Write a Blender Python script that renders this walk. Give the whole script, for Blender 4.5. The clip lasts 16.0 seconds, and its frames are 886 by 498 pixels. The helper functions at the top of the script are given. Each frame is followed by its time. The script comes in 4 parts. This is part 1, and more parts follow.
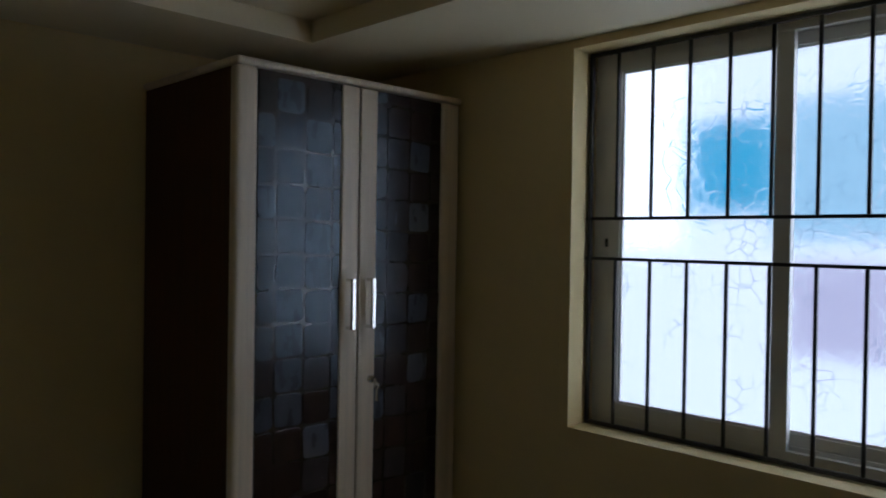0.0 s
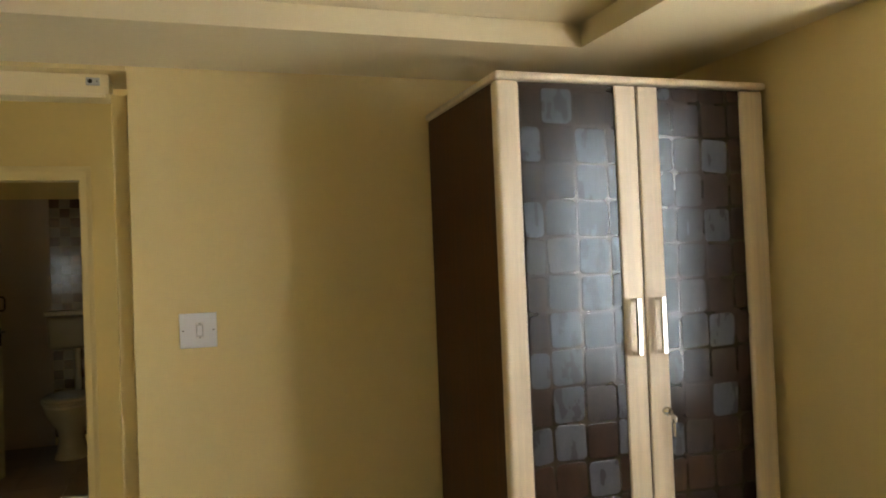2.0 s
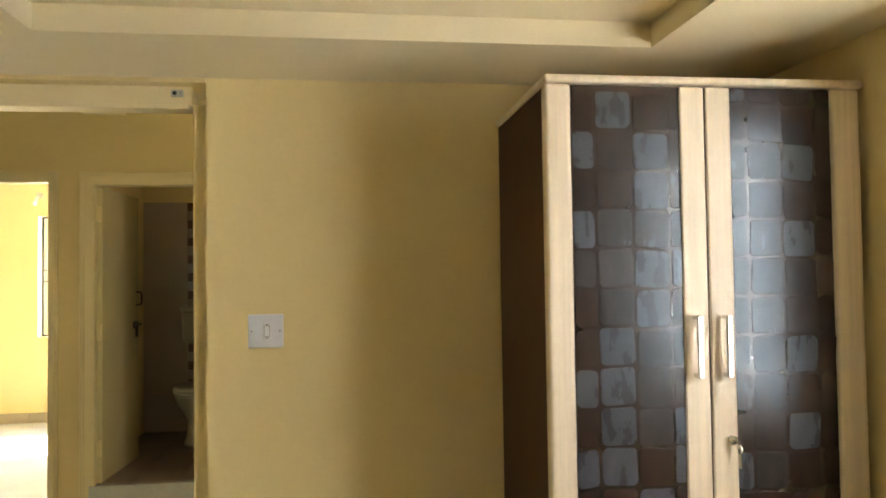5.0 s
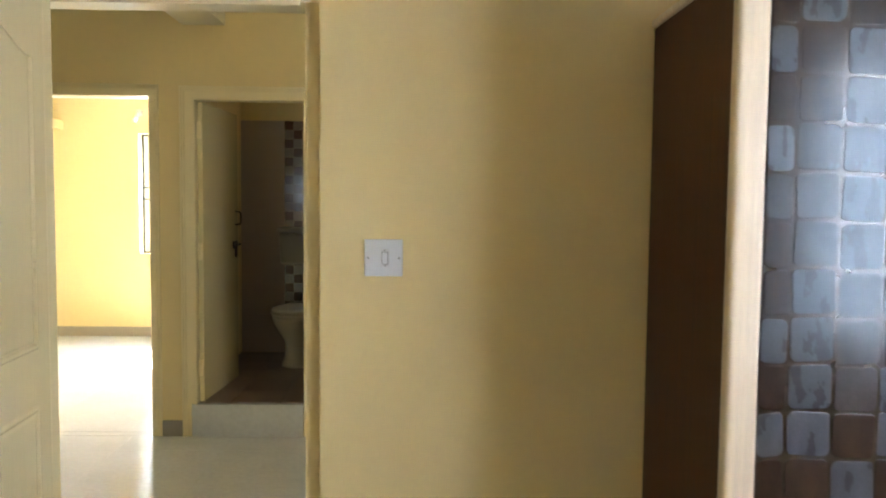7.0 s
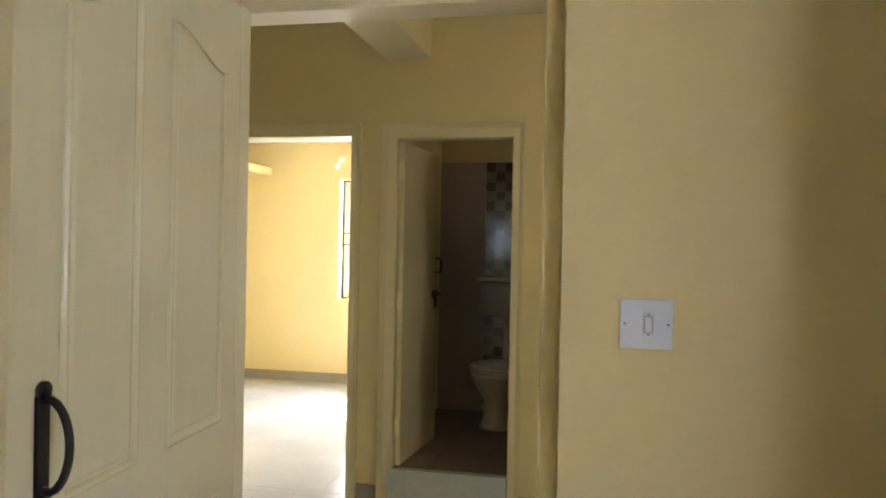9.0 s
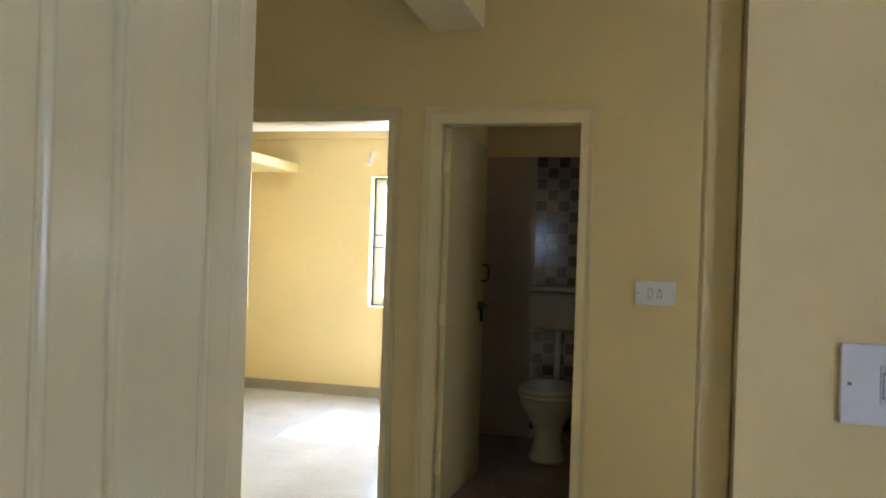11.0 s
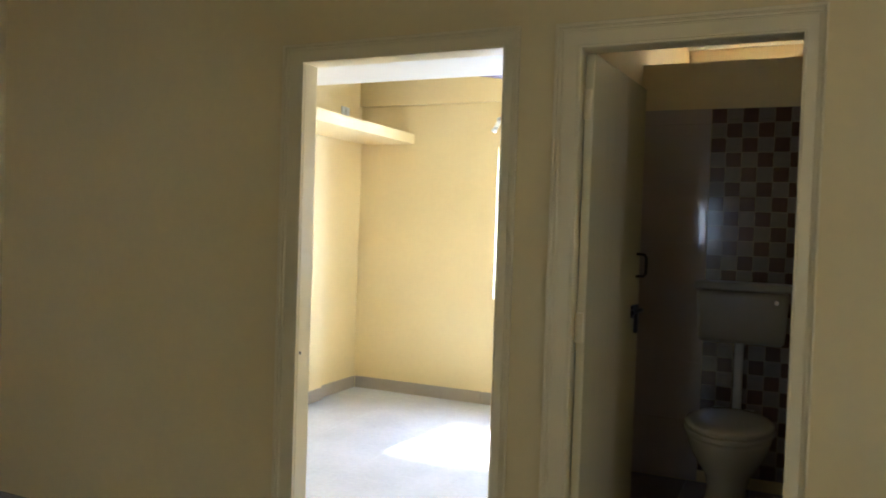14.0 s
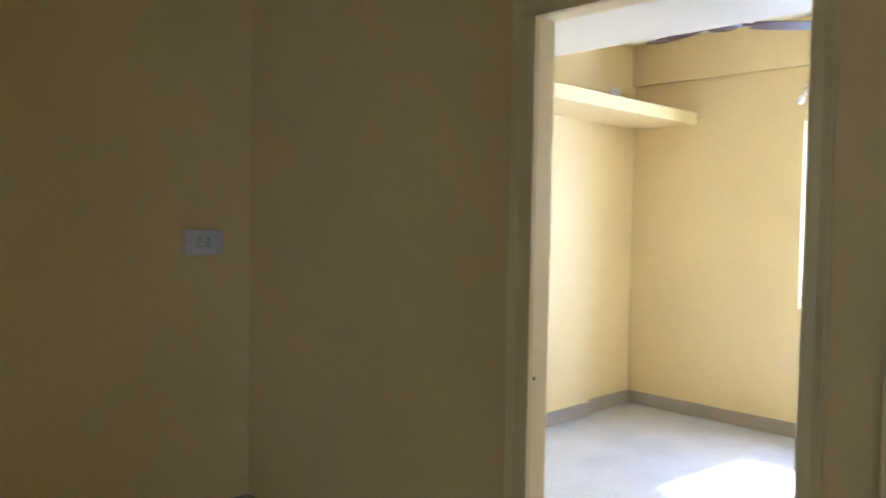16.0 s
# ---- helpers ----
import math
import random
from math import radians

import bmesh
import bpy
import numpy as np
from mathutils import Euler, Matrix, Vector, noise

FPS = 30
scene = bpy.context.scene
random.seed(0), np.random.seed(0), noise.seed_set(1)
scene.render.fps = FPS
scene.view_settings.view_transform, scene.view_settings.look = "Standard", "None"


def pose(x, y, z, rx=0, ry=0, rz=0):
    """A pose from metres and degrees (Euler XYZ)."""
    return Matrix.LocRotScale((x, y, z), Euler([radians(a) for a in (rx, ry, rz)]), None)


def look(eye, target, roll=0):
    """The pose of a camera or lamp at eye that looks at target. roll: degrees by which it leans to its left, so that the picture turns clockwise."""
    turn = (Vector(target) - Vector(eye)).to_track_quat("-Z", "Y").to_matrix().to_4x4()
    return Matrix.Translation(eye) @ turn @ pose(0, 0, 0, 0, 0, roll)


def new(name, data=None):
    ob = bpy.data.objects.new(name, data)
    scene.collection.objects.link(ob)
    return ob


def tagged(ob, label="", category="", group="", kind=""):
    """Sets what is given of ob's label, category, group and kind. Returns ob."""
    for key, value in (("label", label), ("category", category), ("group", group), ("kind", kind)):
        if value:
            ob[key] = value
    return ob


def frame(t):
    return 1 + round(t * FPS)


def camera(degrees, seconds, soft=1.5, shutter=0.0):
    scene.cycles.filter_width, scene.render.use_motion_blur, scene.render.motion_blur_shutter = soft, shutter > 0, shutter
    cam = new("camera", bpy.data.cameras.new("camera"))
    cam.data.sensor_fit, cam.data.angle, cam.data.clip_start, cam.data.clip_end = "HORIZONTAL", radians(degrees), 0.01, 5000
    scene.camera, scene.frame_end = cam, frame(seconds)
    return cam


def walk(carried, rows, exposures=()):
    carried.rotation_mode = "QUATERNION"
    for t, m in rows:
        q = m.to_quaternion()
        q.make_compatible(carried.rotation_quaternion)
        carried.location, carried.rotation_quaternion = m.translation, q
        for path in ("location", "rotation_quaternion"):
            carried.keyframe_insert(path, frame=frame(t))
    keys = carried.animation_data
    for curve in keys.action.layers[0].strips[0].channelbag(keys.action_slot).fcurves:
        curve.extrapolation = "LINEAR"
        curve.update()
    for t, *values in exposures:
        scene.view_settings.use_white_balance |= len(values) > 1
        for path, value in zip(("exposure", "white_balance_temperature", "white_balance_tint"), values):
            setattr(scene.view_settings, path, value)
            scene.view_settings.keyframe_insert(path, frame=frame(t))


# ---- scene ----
cam = camera(60.4, 16.0, soft=1.8, shutter=0.3)
PATH = [
    (0, (-0.255, -2.596, 1.466), (1.149, -1.173, 1.441), 0.9),
    (0.5, (-0.219, -2.614, 1.457), (1.022, -1.045, 1.46), -0.4),
    (1, (-0.172, -2.619, 1.444), (0.87, -0.912, 1.476), -1.4),
    (1.5, (-0.111, -2.59, 1.449), (0.74, -0.78, 1.48), -2.4),
    (2, (0.015, -2.553, 1.456), (0.664, -0.662, 1.496), -2.3),
    (2.5, (0.085, -2.532, 1.45), (0.608, -0.602, 1.501), -2.6),
    (3, (0.188, -2.546, 1.467), (0.581, -0.586, 1.521), -3.1),
    (3.2, (0.226, -2.55, 1.47), (0.565, -0.58, 1.533), -2.9),
    (5.3, (0.306, -2.58, 1.452), (0.564, -0.598, 1.514), -0.4),
    (5.5, (0.312, -2.534, 1.443), (0.554, -0.549, 1.438), -0.0),
    (6, (0.313, -2.513, 1.43), (0.517, -0.531, 1.251), 0.3),
    (6.5, (0.258, -2.396, 1.435), (0.422, -0.418, 1.189), 0.8),
    (7, (0.169, -2.269, 1.449), (0.226, -0.273, 1.322), 0.6),
    (7.5, (0.108, -2.183, 1.443), (0.064, -0.185, 1.363), 0.6),
    (8, (0.079, -2.045, 1.439), (-0.09, -0.053, 1.376), 0.6),
    (8.5, (0.03, -1.889, 1.444), (-0.27, 0.088, 1.404), 0.8),
    (9, (-0.027, -1.744, 1.442), (-0.453, 0.21, 1.433), 1.1),
    (9.5, (-0.111, -1.581, 1.444), (-0.616, 0.354, 1.45), 1.7),
    (9.7, (-0.166, -1.545, 1.457), (-0.664, 0.392, 1.465), 1.5),
    (11.8, (-0.339, -0.84, 1.437), (-0.846, 1.095, 1.406), 2.3),
    (12, (-0.379, -0.767, 1.438), (-0.894, 1.165, 1.394), 2.5),
    (12.5, (-0.468, -0.611, 1.448), (-0.995, 1.318, 1.385), 2.6),
    (13, (-0.51, -0.459, 1.436), (-1.047, 1.466, 1.353), 2.3),
    (13.5, (-0.516, -0.262, 1.444), (-1.16, 1.629, 1.345), 1.9),
    (14, (-0.538, -0.087, 1.44), (-1.376, 1.728, 1.383), 1.9),
    (14.5, (-0.601, 0.049, 1.429), (-1.545, 1.812, 1.37), 1.7),
    (15, (-0.696, 0.209, 1.438), (-1.75, 1.908, 1.369), 1.5),
    (15.5, (-0.756, 0.348, 1.435), (-1.917, 1.975, 1.357), 1.3),
    (16, (-0.762, 0.507, 1.431), (-2.202, 1.892, 1.349), 1.0),
]
EXPOSURES = [(0, 1.2, 5300, 10), (0.5, 1.6, 5400, 10), (0.8, 1.9, 5700, 10), (1.2, 2.8, 6150, 10), (1.6, 3.38, 6650, 10), (2.0, 3.8, 7000, 10), (3.0, 4.08, 7250, 10),
             (5.5, 4.27, 6550, 10), (6.0, 4.27, 6150, 10), (7.0, 4.45, 5800, 12), (8.0, 4.36, 5750, 15), (9.7, 3.78, 5700, 13), (11.8, 3.70, 5000, 16),
             (13.0, 3.62, 4900, 17), (14.5, 3.62, 4950, 18), (16.0, 3.44, 4850, 20)]
walk(cam, [(t, look(eye, target, roll)) for t, eye, target, roll in PATH], EXPOSURES)

# ---- world, sun ----
SUN_DIR = Vector((-0.10, -1.0, -1.2)).normalized()
world = bpy.data.worlds.new("world")
scene.world = world
world.use_nodes = True
wnt = world.node_tree
sky = wnt.nodes.new("ShaderNodeTexSky")
sky.sky_type = "NISHITA"
sky.sun_disc = False
sky.sun_elevation = radians(50)
sky.sun_rotation = radians(6)
wnt.links.new(sky.outputs[0], wnt.nodes["Background"].inputs[0])
wnt.nodes["Background"].inputs[1].default_value = 0.15
sun = new("sun", bpy.data.lights.new("sun", "SUN"))
sun.data.energy, sun.data.angle, sun.data.color = 5.0, radians(3.5), (1.0, 0.95, 0.86)
sun.matrix_world = look((0, 0, 20), Vector((0, 0, 20)) + SUN_DIR)


def sky_lamp(name, eye, target, w, h, power):
    """An area lamp in an opening, standing in for daylight."""
    d = bpy.data.lights.new(name, "AREA")
    d.shape, d.size, d.size_y, d.energy, d.color = "RECTANGLE", w, h, power, (0.75, 0.885, 1.0)
    ob = new(name, d)
    ob.matrix_world = look(eye, target)
    return ob


sky_lamp("sky_bedroom_window", (-2.17, 5.92, 1.48), (-2.17, 4.0, 1.48), 1.14, 1.2, 10.5)
sky_lamp("sky_kitchen_window", (0.60, 5.92, 1.65), (0.60, 4.0, 1.65), 0.66, 0.87, 5.5)
sky_lamp("sky_hall_window", (-1.332, 0.02, 1.54), (-1.332, 2.0, 1.54), 0.26, 0.44, 0.10)
sky_lamp("sky_kitchen_side_window", (2.70, 4.6, 1.42), (0, 4.6, 1.42), 0.76, 0.46, 0.5)
# added lamp out of view, brightens the right part of the hall wall
sky_lamp("hall_end_fill", (2.28, 0.06, 1.5), (2.28, 2.0, 1.5), 0.44, 0.96, 1.6)


# ---- materials ----
def material(name, color, rough=0.5, metal=0.0, vary=0.06, scale=3.0, bump=0.0, bump_scale=120.0, spec=0.5, coat=0.0,
             random_tint=0.0, stretch=None, fine=0.0):
    m = bpy.data.materials.new(name)
    m.use_nodes = True
    nt = m.node_tree
    b = nt.nodes["Principled BSDF"]
    b.inputs["Roughness"].default_value = rough
    b.inputs["Metallic"].default_value = metal
    b.inputs["Specular IOR Level"].default_value = spec
    b.inputs["Coat Weight"].default_value = coat
    b.inputs["Coat Roughness"].default_value = 0.08
    tc = nt.nodes.new("ShaderNodeTexCoord")
    mp = nt.nodes.new("ShaderNodeMapping")
    nt.links.new(tc.outputs["Object"], mp.inputs[0])
    if stretch:
        mp.inputs["Scale"].default_value = stretch
    n1 = nt.nodes.new("ShaderNodeTexNoise")
    n1.inputs["Scale"].default_value = scale
    n1.inputs["Detail"].default_value = 6
    nt.links.new(mp.outputs[0], n1.inputs["Vector"])
    hsv = nt.nodes.new("ShaderNodeHueSaturation")
    hsv.inputs["Color"].default_value = (*color, 1)
    rng = nt.nodes.new("ShaderNodeMapRange")
    rng.inputs[1].default_value, rng.inputs[2].default_value = 0.3, 0.7
    rng.inputs[3].default_value, rng.inputs[4].default_value = 1 - vary, 1 + vary
    nt.links.new(n1.outputs["Fac"], rng.inputs[0])
    value = rng.outputs[0]
    if fine:
        n3 = nt.nodes.new("ShaderNodeTexNoise")
        n3.inputs["Scale"].default_value = scale * 14
        n3.inputs["Detail"].default_value = 4
        nt.links.new(mp.outputs[0], n3.inputs["Vector"])
        r3 = nt.nodes.new("ShaderNodeMapRange")
        r3.inputs[1].default_value, r3.inputs[2].default_value = 0.3, 0.7
        r3.inputs[3].default_value, r3.inputs[4].default_value = 1 - fine, 1 + fine
        nt.links.new(n3.outputs["Fac"], r3.inputs[0])
        mul = nt.nodes.new("ShaderNodeMath")
        mul.operation = "MULTIPLY"
        nt.links.new(value, mul.inputs[0])
        nt.links.new(r3.outputs[0], mul.inputs[1])
        value = mul.outputs[0]
    if random_tint:
        oi = nt.nodes.new("ShaderNodeObjectInfo")
        nt.links.new(oi.outputs["Location"], mp.inputs["Location"])
        r2 = nt.nodes.new("ShaderNodeMapRange")
        r2.inputs[3].default_value, r2.inputs[4].default_value = 1 - random_tint, 1 + random_tint
        nt.links.new(oi.outputs["Random"], r2.inputs[0])
        mul2 = nt.nodes.new("ShaderNodeMath")
        mul2.operation = "MULTIPLY"
        nt.links.new(value, mul2.inputs[0])
        nt.links.new(r2.outputs[0], mul2.inputs[1])
        value = mul2.outputs[0]
    nt.links.new(value, hsv.inputs["Value"])
    nt.links.new(hsv.outputs[0], b.inputs["Base Color"])
    # gloss varies a little with the same large pattern
    rr = nt.nodes.new("ShaderNodeMapRange")
    rr.inputs[3].default_value, rr.inputs[4].default_value = max(0.02, rough * 0.85), min(1, rough * 1.15)
    nt.links.new(n1.outputs["Fac"], rr.inputs[0])
    nt.links.new(rr.outputs[0], b.inputs["Roughness"])
    if bump:
        n2 = nt.nodes.new("ShaderNodeTexNoise")
        n2.inputs["Scale"].default_value = bump_scale
        n2.inputs["Detail"].default_value = 4
        nt.links.new(mp.outputs[0], n2.inputs["Vector"])
        bp = nt.nodes.new("ShaderNodeBump")
        bp.inputs["Strength"].default_value = bump
        bp.inputs["Distance"].default_value = 0.002
        nt.links.new(n2.outputs["Fac"], bp.inputs["Height"])
        nt.links.new(bp.outputs[0], b.inputs["Normal"])
    return m


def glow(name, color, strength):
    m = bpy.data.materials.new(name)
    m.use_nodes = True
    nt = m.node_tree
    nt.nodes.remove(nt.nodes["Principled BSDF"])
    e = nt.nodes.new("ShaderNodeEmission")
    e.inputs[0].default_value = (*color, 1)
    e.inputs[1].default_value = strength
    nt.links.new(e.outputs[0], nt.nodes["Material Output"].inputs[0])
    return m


YELLOW = material("wall_paint_yellow", (0.77, 0.612, 0.30), 0.55, vary=0.03, scale=1.6, bump=0.12, bump_scale=260, fine=0.012)
CEIL = material("ceiling_paint_cream", (0.78, 0.67, 0.43), 0.6, vary=0.03, scale=1.5, bump=0.12, bump_scale=220)
WHITE_CEIL = material("ceiling_paint_white", (0.80, 0.75, 0.63), 0.6, vary=0.03, scale=1.5, bump=0.1, bump_scale=220)
ENAMEL = material("door_enamel_cream", (0.72, 0.625, 0.37), 0.13, vary=0.02, scale=2.0, bump=0.22, bump_scale=9, stretch=(14, 14, 1), spec=0.55)
TRIM = material("frame_enamel_cream", (0.82, 0.69, 0.41), 0.32, vary=0.02, scale=3, bump=0.03, bump_scale=30)
MAPLE = material("light_maple_laminate", (0.68, 0.56, 0.40), 0.40, vary=0.10, scale=6, stretch=(9, 9, 0.35), fine=0.05, bump=0.08, bump_scale=60)
WENGE = material("dark_wenge_laminate", (0.078, 0.033, 0.012), 0.55, spec=0.2, vary=0.25, scale=6, stretch=(9, 9, 0.3), fine=0.12, bump=0.1, bump_scale=60)
GLOSS_PANEL = material("dark_gloss_panel", (0.024, 0.013, 0.008), 0.20, vary=0.2, scale=5, bump=0.02, bump_scale=200, spec=0.50)
CHROME = material("brushed_chrome", (0.66, 0.63, 0.58), 0.22, metal=1.0, vary=0.03)
STEEL = material("stainless_steel", (0.50, 0.50, 0.50), 0.28, metal=1.0, vary=0.06, scale=8)
PLASTIC = material("white_plastic", (0.76, 0.76, 0.80), 0.35, vary=0.015)
PLASTIC_IN = material("white_switch_plastic", (0.72, 0.70, 0.72), 0.3, vary=0.015)
# dark grey that paints the shadow gap round a rocker
SWITCH_GAP = material("switch_gap_shadow", (0.22, 0.21, 0.22), 0.5)
SCREW = material("screw_steel", (0.25, 0.24, 0.23), 0.4, metal=0.8)
# near-black discs painted in place of shaded holes; also colours the sash lock
HOLE = material("dark_recess", (0.02, 0.018, 0.016), 0.7)
IRON = material("black_painted_iron", (0.012, 0.012, 0.013), 0.45, vary=0.2, scale=20, bump=0.1, bump_scale=90)
BRONZE = material("dark_bronze_iron", (0.028, 0.018, 0.016), 0.35, metal=0.6, vary=0.3, scale=30, bump=0.2, bump_scale=120)
UPVC = material("grey_white_window_profile", (0.74, 0.72, 0.68), 0.35, vary=0.03)
TILE = material("vitrified_floor_tile", (0.575, 0.575, 0.575), 0.14, vary=0.08, scale=2.6, bump=0.02, bump_scale=12, random_tint=0.015, fine=0.05)
GROUT = material("tile_grout", (0.53, 0.53, 0.53), 0.8, vary=0.1, scale=8)
SKIRT = material("grey_skirting_tile", (0.36, 0.31, 0.25), 0.25, vary=0.06, scale=5, random_tint=0.03)
BROWN_TILE = material("brown_toilet_floor_tile", (0.22, 0.145, 0.10), 0.3, vary=0.15, scale=7, random_tint=0.1, fine=0.06)
GREY_TILE = material("glossy_grey_wall_tile", (0.52, 0.42, 0.36), 0.035, vary=0.03, scale=3, random_tint=0.01)
CHECK_DARK = material("brown_checker_tile", (0.12, 0.066, 0.042), 0.12, vary=0.1, scale=20, random_tint=0.05)
CHECK_LIGHT = material("grey_checker_tile", (0.26, 0.195, 0.155), 0.12, vary=0.06, scale=20, random_tint=0.05)
# cistern's cream is darkened to stand in for the dim light on it
CISTERN = material("cream_cistern_dimmed", (0.40, 0.345, 0.25), 0.3, vary=0.03)
CERAMIC = material("cream_sanitary_ceramic", (0.58, 0.51, 0.38), 0.09, vary=0.02)
GRANITE = material("black_granite", (0.03, 0.03, 0.032), 0.08, vary=0.5, scale=120)
PVC = material("white_pvc", (0.74, 0.71, 0.64), 0.4, vary=0.03)
FAN_BROWN = material("brown_fan_enamel", (0.055, 0.026, 0.018), 0.5, spec=0.2, vary=0.05)
CONCRETE = material("outdoor_concrete", (0.36, 0.34, 0.31), 0.85, vary=0.15, scale=2, bump=0.3, bump_scale=40)


def marble_material():
    m = material("white_marble_tile", (0.78, 0.77, 0.74), 0.1, vary=0.03, scale=3)
    nt = m.node_tree
    b = nt.nodes["Principled BSDF"]
    src = b.inputs["Base Color"].links[0].from_socket
    tc = nt.nodes.new("ShaderNodeTexCoord")
    n = nt.nodes.new("ShaderNodeTexNoise")
    n.inputs["Scale"].default_value = 1.1
    n.inputs["Detail"].default_value = 4
    n.inputs["Distortion"].default_value = 1.6
    nt.links.new(tc.outputs["Object"], n.inputs["Vector"])
    sub = nt.nodes.new("ShaderNodeMath")
    sub.operation = "SUBTRACT"
    sub.inputs[1].default_value = 0.5
    nt.links.new(n.outputs["Fac"], sub.inputs[0])
    ab = nt.nodes.new("ShaderNodeMath")
    ab.operation = "ABSOLUTE"
    nt.links.new(sub.outputs[0], ab.inputs[0])
    ramp = nt.nodes.new("ShaderNodeMapRange")
    ramp.inputs[1].default_value, ramp.inputs[2].default_value = 0.0, 0.006
    ramp.inputs[3].default_value, ramp.inputs[4].default_value = 0.5, 0.0
    nt.links.new(ab.outputs[0], ramp.inputs[0])
    mix = nt.nodes.new("ShaderNodeMix")
    mix.data_type = "RGBA"
    nt.links.new(ramp.outputs[0], mix.inputs[0])
    nt.links.new(src, mix.inputs[6])
    mix.inputs[7].default_value = (0.30, 0.24, 0.20, 1)
    nt.links.new(mix.outputs[2], b.inputs["Base Color"])
    return m


MARBLE = marble_material()


def frosted_material():
    """Pressed glass: rough, with a crackle of ridges."""
    m = bpy.data.materials.new("frosted_crackle_glass")
    m.use_nodes = True
    nt = m.node_tree
    b = nt.nodes["Principled BSDF"]
    b.inputs["Base Color"].default_value = (0.95, 0.98, 1.0, 1)
    b.inputs["Transmission Weight"].default_value = 1.0
    b.inputs["Roughness"].default_value = 0.22
    b.inputs["IOR"].default_value = 1.35
    tc = nt.nodes.new("ShaderNodeTexCoord")
    nz = nt.nodes.new("ShaderNodeTexNoise")
    nz.inputs["Scale"].default_value = 9
    nt.links.new(tc.outputs["Object"], nz.inputs["Vector"])
    mx = nt.nodes.new("ShaderNodeMix")
    mx.data_type = "VECTOR"
    mx.inputs[0].default_value = 0.035
    nt.links.new(tc.outputs["Object"], mx.inputs[4])
    nt.links.new(nz.outputs["Color"], mx.inputs[5])
    v = nt.nodes.new("ShaderNodeTexVoronoi")
    v.feature = "DISTANCE_TO_EDGE"
    v.inputs["Scale"].default_value = 24
    nt.links.new(mx.outputs[1], v.inputs["Vector"])
    r = nt.nodes.new("ShaderNodeMapRange")
    r.inputs[1].default_value, r.inputs[2].default_value = 0.0, 0.07
    nt.links.new(v.outputs["Distance"], r.inputs[0])
    bp = nt.nodes.new("ShaderNodeBump")
    bp.inputs["Strength"].default_value = 0.32
    bp.inputs["Distance"].default_value = 0.002
    nt.links.new(r.outputs[0], bp.inputs["Height"])
    nt.links.new(bp.outputs[0], b.inputs["Normal"])
    # thin pressed lines, broken up by a slow noise
    line = nt.nodes.new("ShaderNodeMapRange")
    line.inputs[1].default_value, line.inputs[2].default_value = 0.012, 0.035
    line.inputs[3].default_value, line.inputs[4].default_value = 1.0, 0.0
    nt.links.new(v.outputs["Distance"], line.inputs[0])
    gate = nt.nodes.new("ShaderNodeMapRange")
    gate.inputs[1].default_value, gate.inputs[2].default_value = 0.50, 0.62
    slow = nt.nodes.new("ShaderNodeTexNoise")
    slow.inputs["Scale"].default_value = 7
    nt.links.new(tc.outputs["Object"], slow.inputs["Vector"])
    nt.links.new(slow.outputs["Fac"], gate.inputs[0])
    both = nt.nodes.new("ShaderNodeMath")
    both.operation = "MULTIPLY"
    nt.links.new(line.outputs[0], both.inputs[0])
    nt.links.new(gate.outputs[0], both.inputs[1])
    tint = nt.nodes.new("ShaderNodeMix")
    tint.data_type = "RGBA"
    tint.inputs[6].default_value = (0.95, 0.98, 1.0, 1)
    tint.inputs[7].default_value = (0.60, 0.66, 0.72, 1)
    nt.links.new(both.outputs[0], tint.inputs[0])
    nt.links.new(tint.outputs[2], b.inputs["Base Color"])
    return m


FROSTED = frosted_material()


def square_material(name, color, rough, spec):
    """A matt rounded square printed over a gloss board, cloudy and a little rubbed."""
    m = material(name, color, rough, vary=0.22, scale=12, fine=0.14, bump=0.03, bump_scale=220, spec=spec, random_tint=0.16, stretch=(2.2, 2.2, 0.8))
    b = m.node_tree.nodes["Principled BSDF"]
    b.inputs["Specular Tint"].default_value = (0.72, 0.88, 1.0, 1)
    return m


SQUARES = {"d": square_material("square_dark_brown", (0.028, 0.015, 0.009), 0.25, 0.36),
           "m": square_material("square_grey_brown", (0.038, 0.029, 0.025), 0.26, 0.40),
           "l": square_material("square_blue_grey", (0.054, 0.053, 0.058), 0.28, 0.42)}
# first two glow out of view as added fill light; third is the seen backdrop
GLOW_FILL_BRIGHT = glow("bright_fill_glow", (0.97, 0.97, 1.0), 2.7)
GLOW_FILL_MID = glow("middle_fill_glow", (0.95, 0.96, 1.0), 1.35)
GLOW_BACKDROP = glow("pale_backdrop_glow", (0.93, 0.93, 1.0), 0.46)
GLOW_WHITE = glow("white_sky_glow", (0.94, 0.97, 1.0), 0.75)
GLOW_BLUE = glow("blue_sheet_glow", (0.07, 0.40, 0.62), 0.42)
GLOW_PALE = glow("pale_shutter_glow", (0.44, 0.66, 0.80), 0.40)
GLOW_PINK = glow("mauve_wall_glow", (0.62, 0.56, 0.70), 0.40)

# ---- mesh helpers ----
def mesh_object(name, bm, mat, smooth=False):
    me = bpy.data.meshes.new(name)
    bmesh.ops.recalc_face_normals(bm, faces=bm.faces[:])
    bm.to_mesh(me)
    bm.free()
    me.materials.append(mat)
    if smooth:
        for p in me.polygons:
            p.use_smooth = True
    return new(name, me)


def part(name, bm, mat, parent, label="", smooth=False):
    ob = mesh_object(name, bm, mat, smooth)
    ob.parent = parent
    if label:
        tagged(ob, label)
    return ob


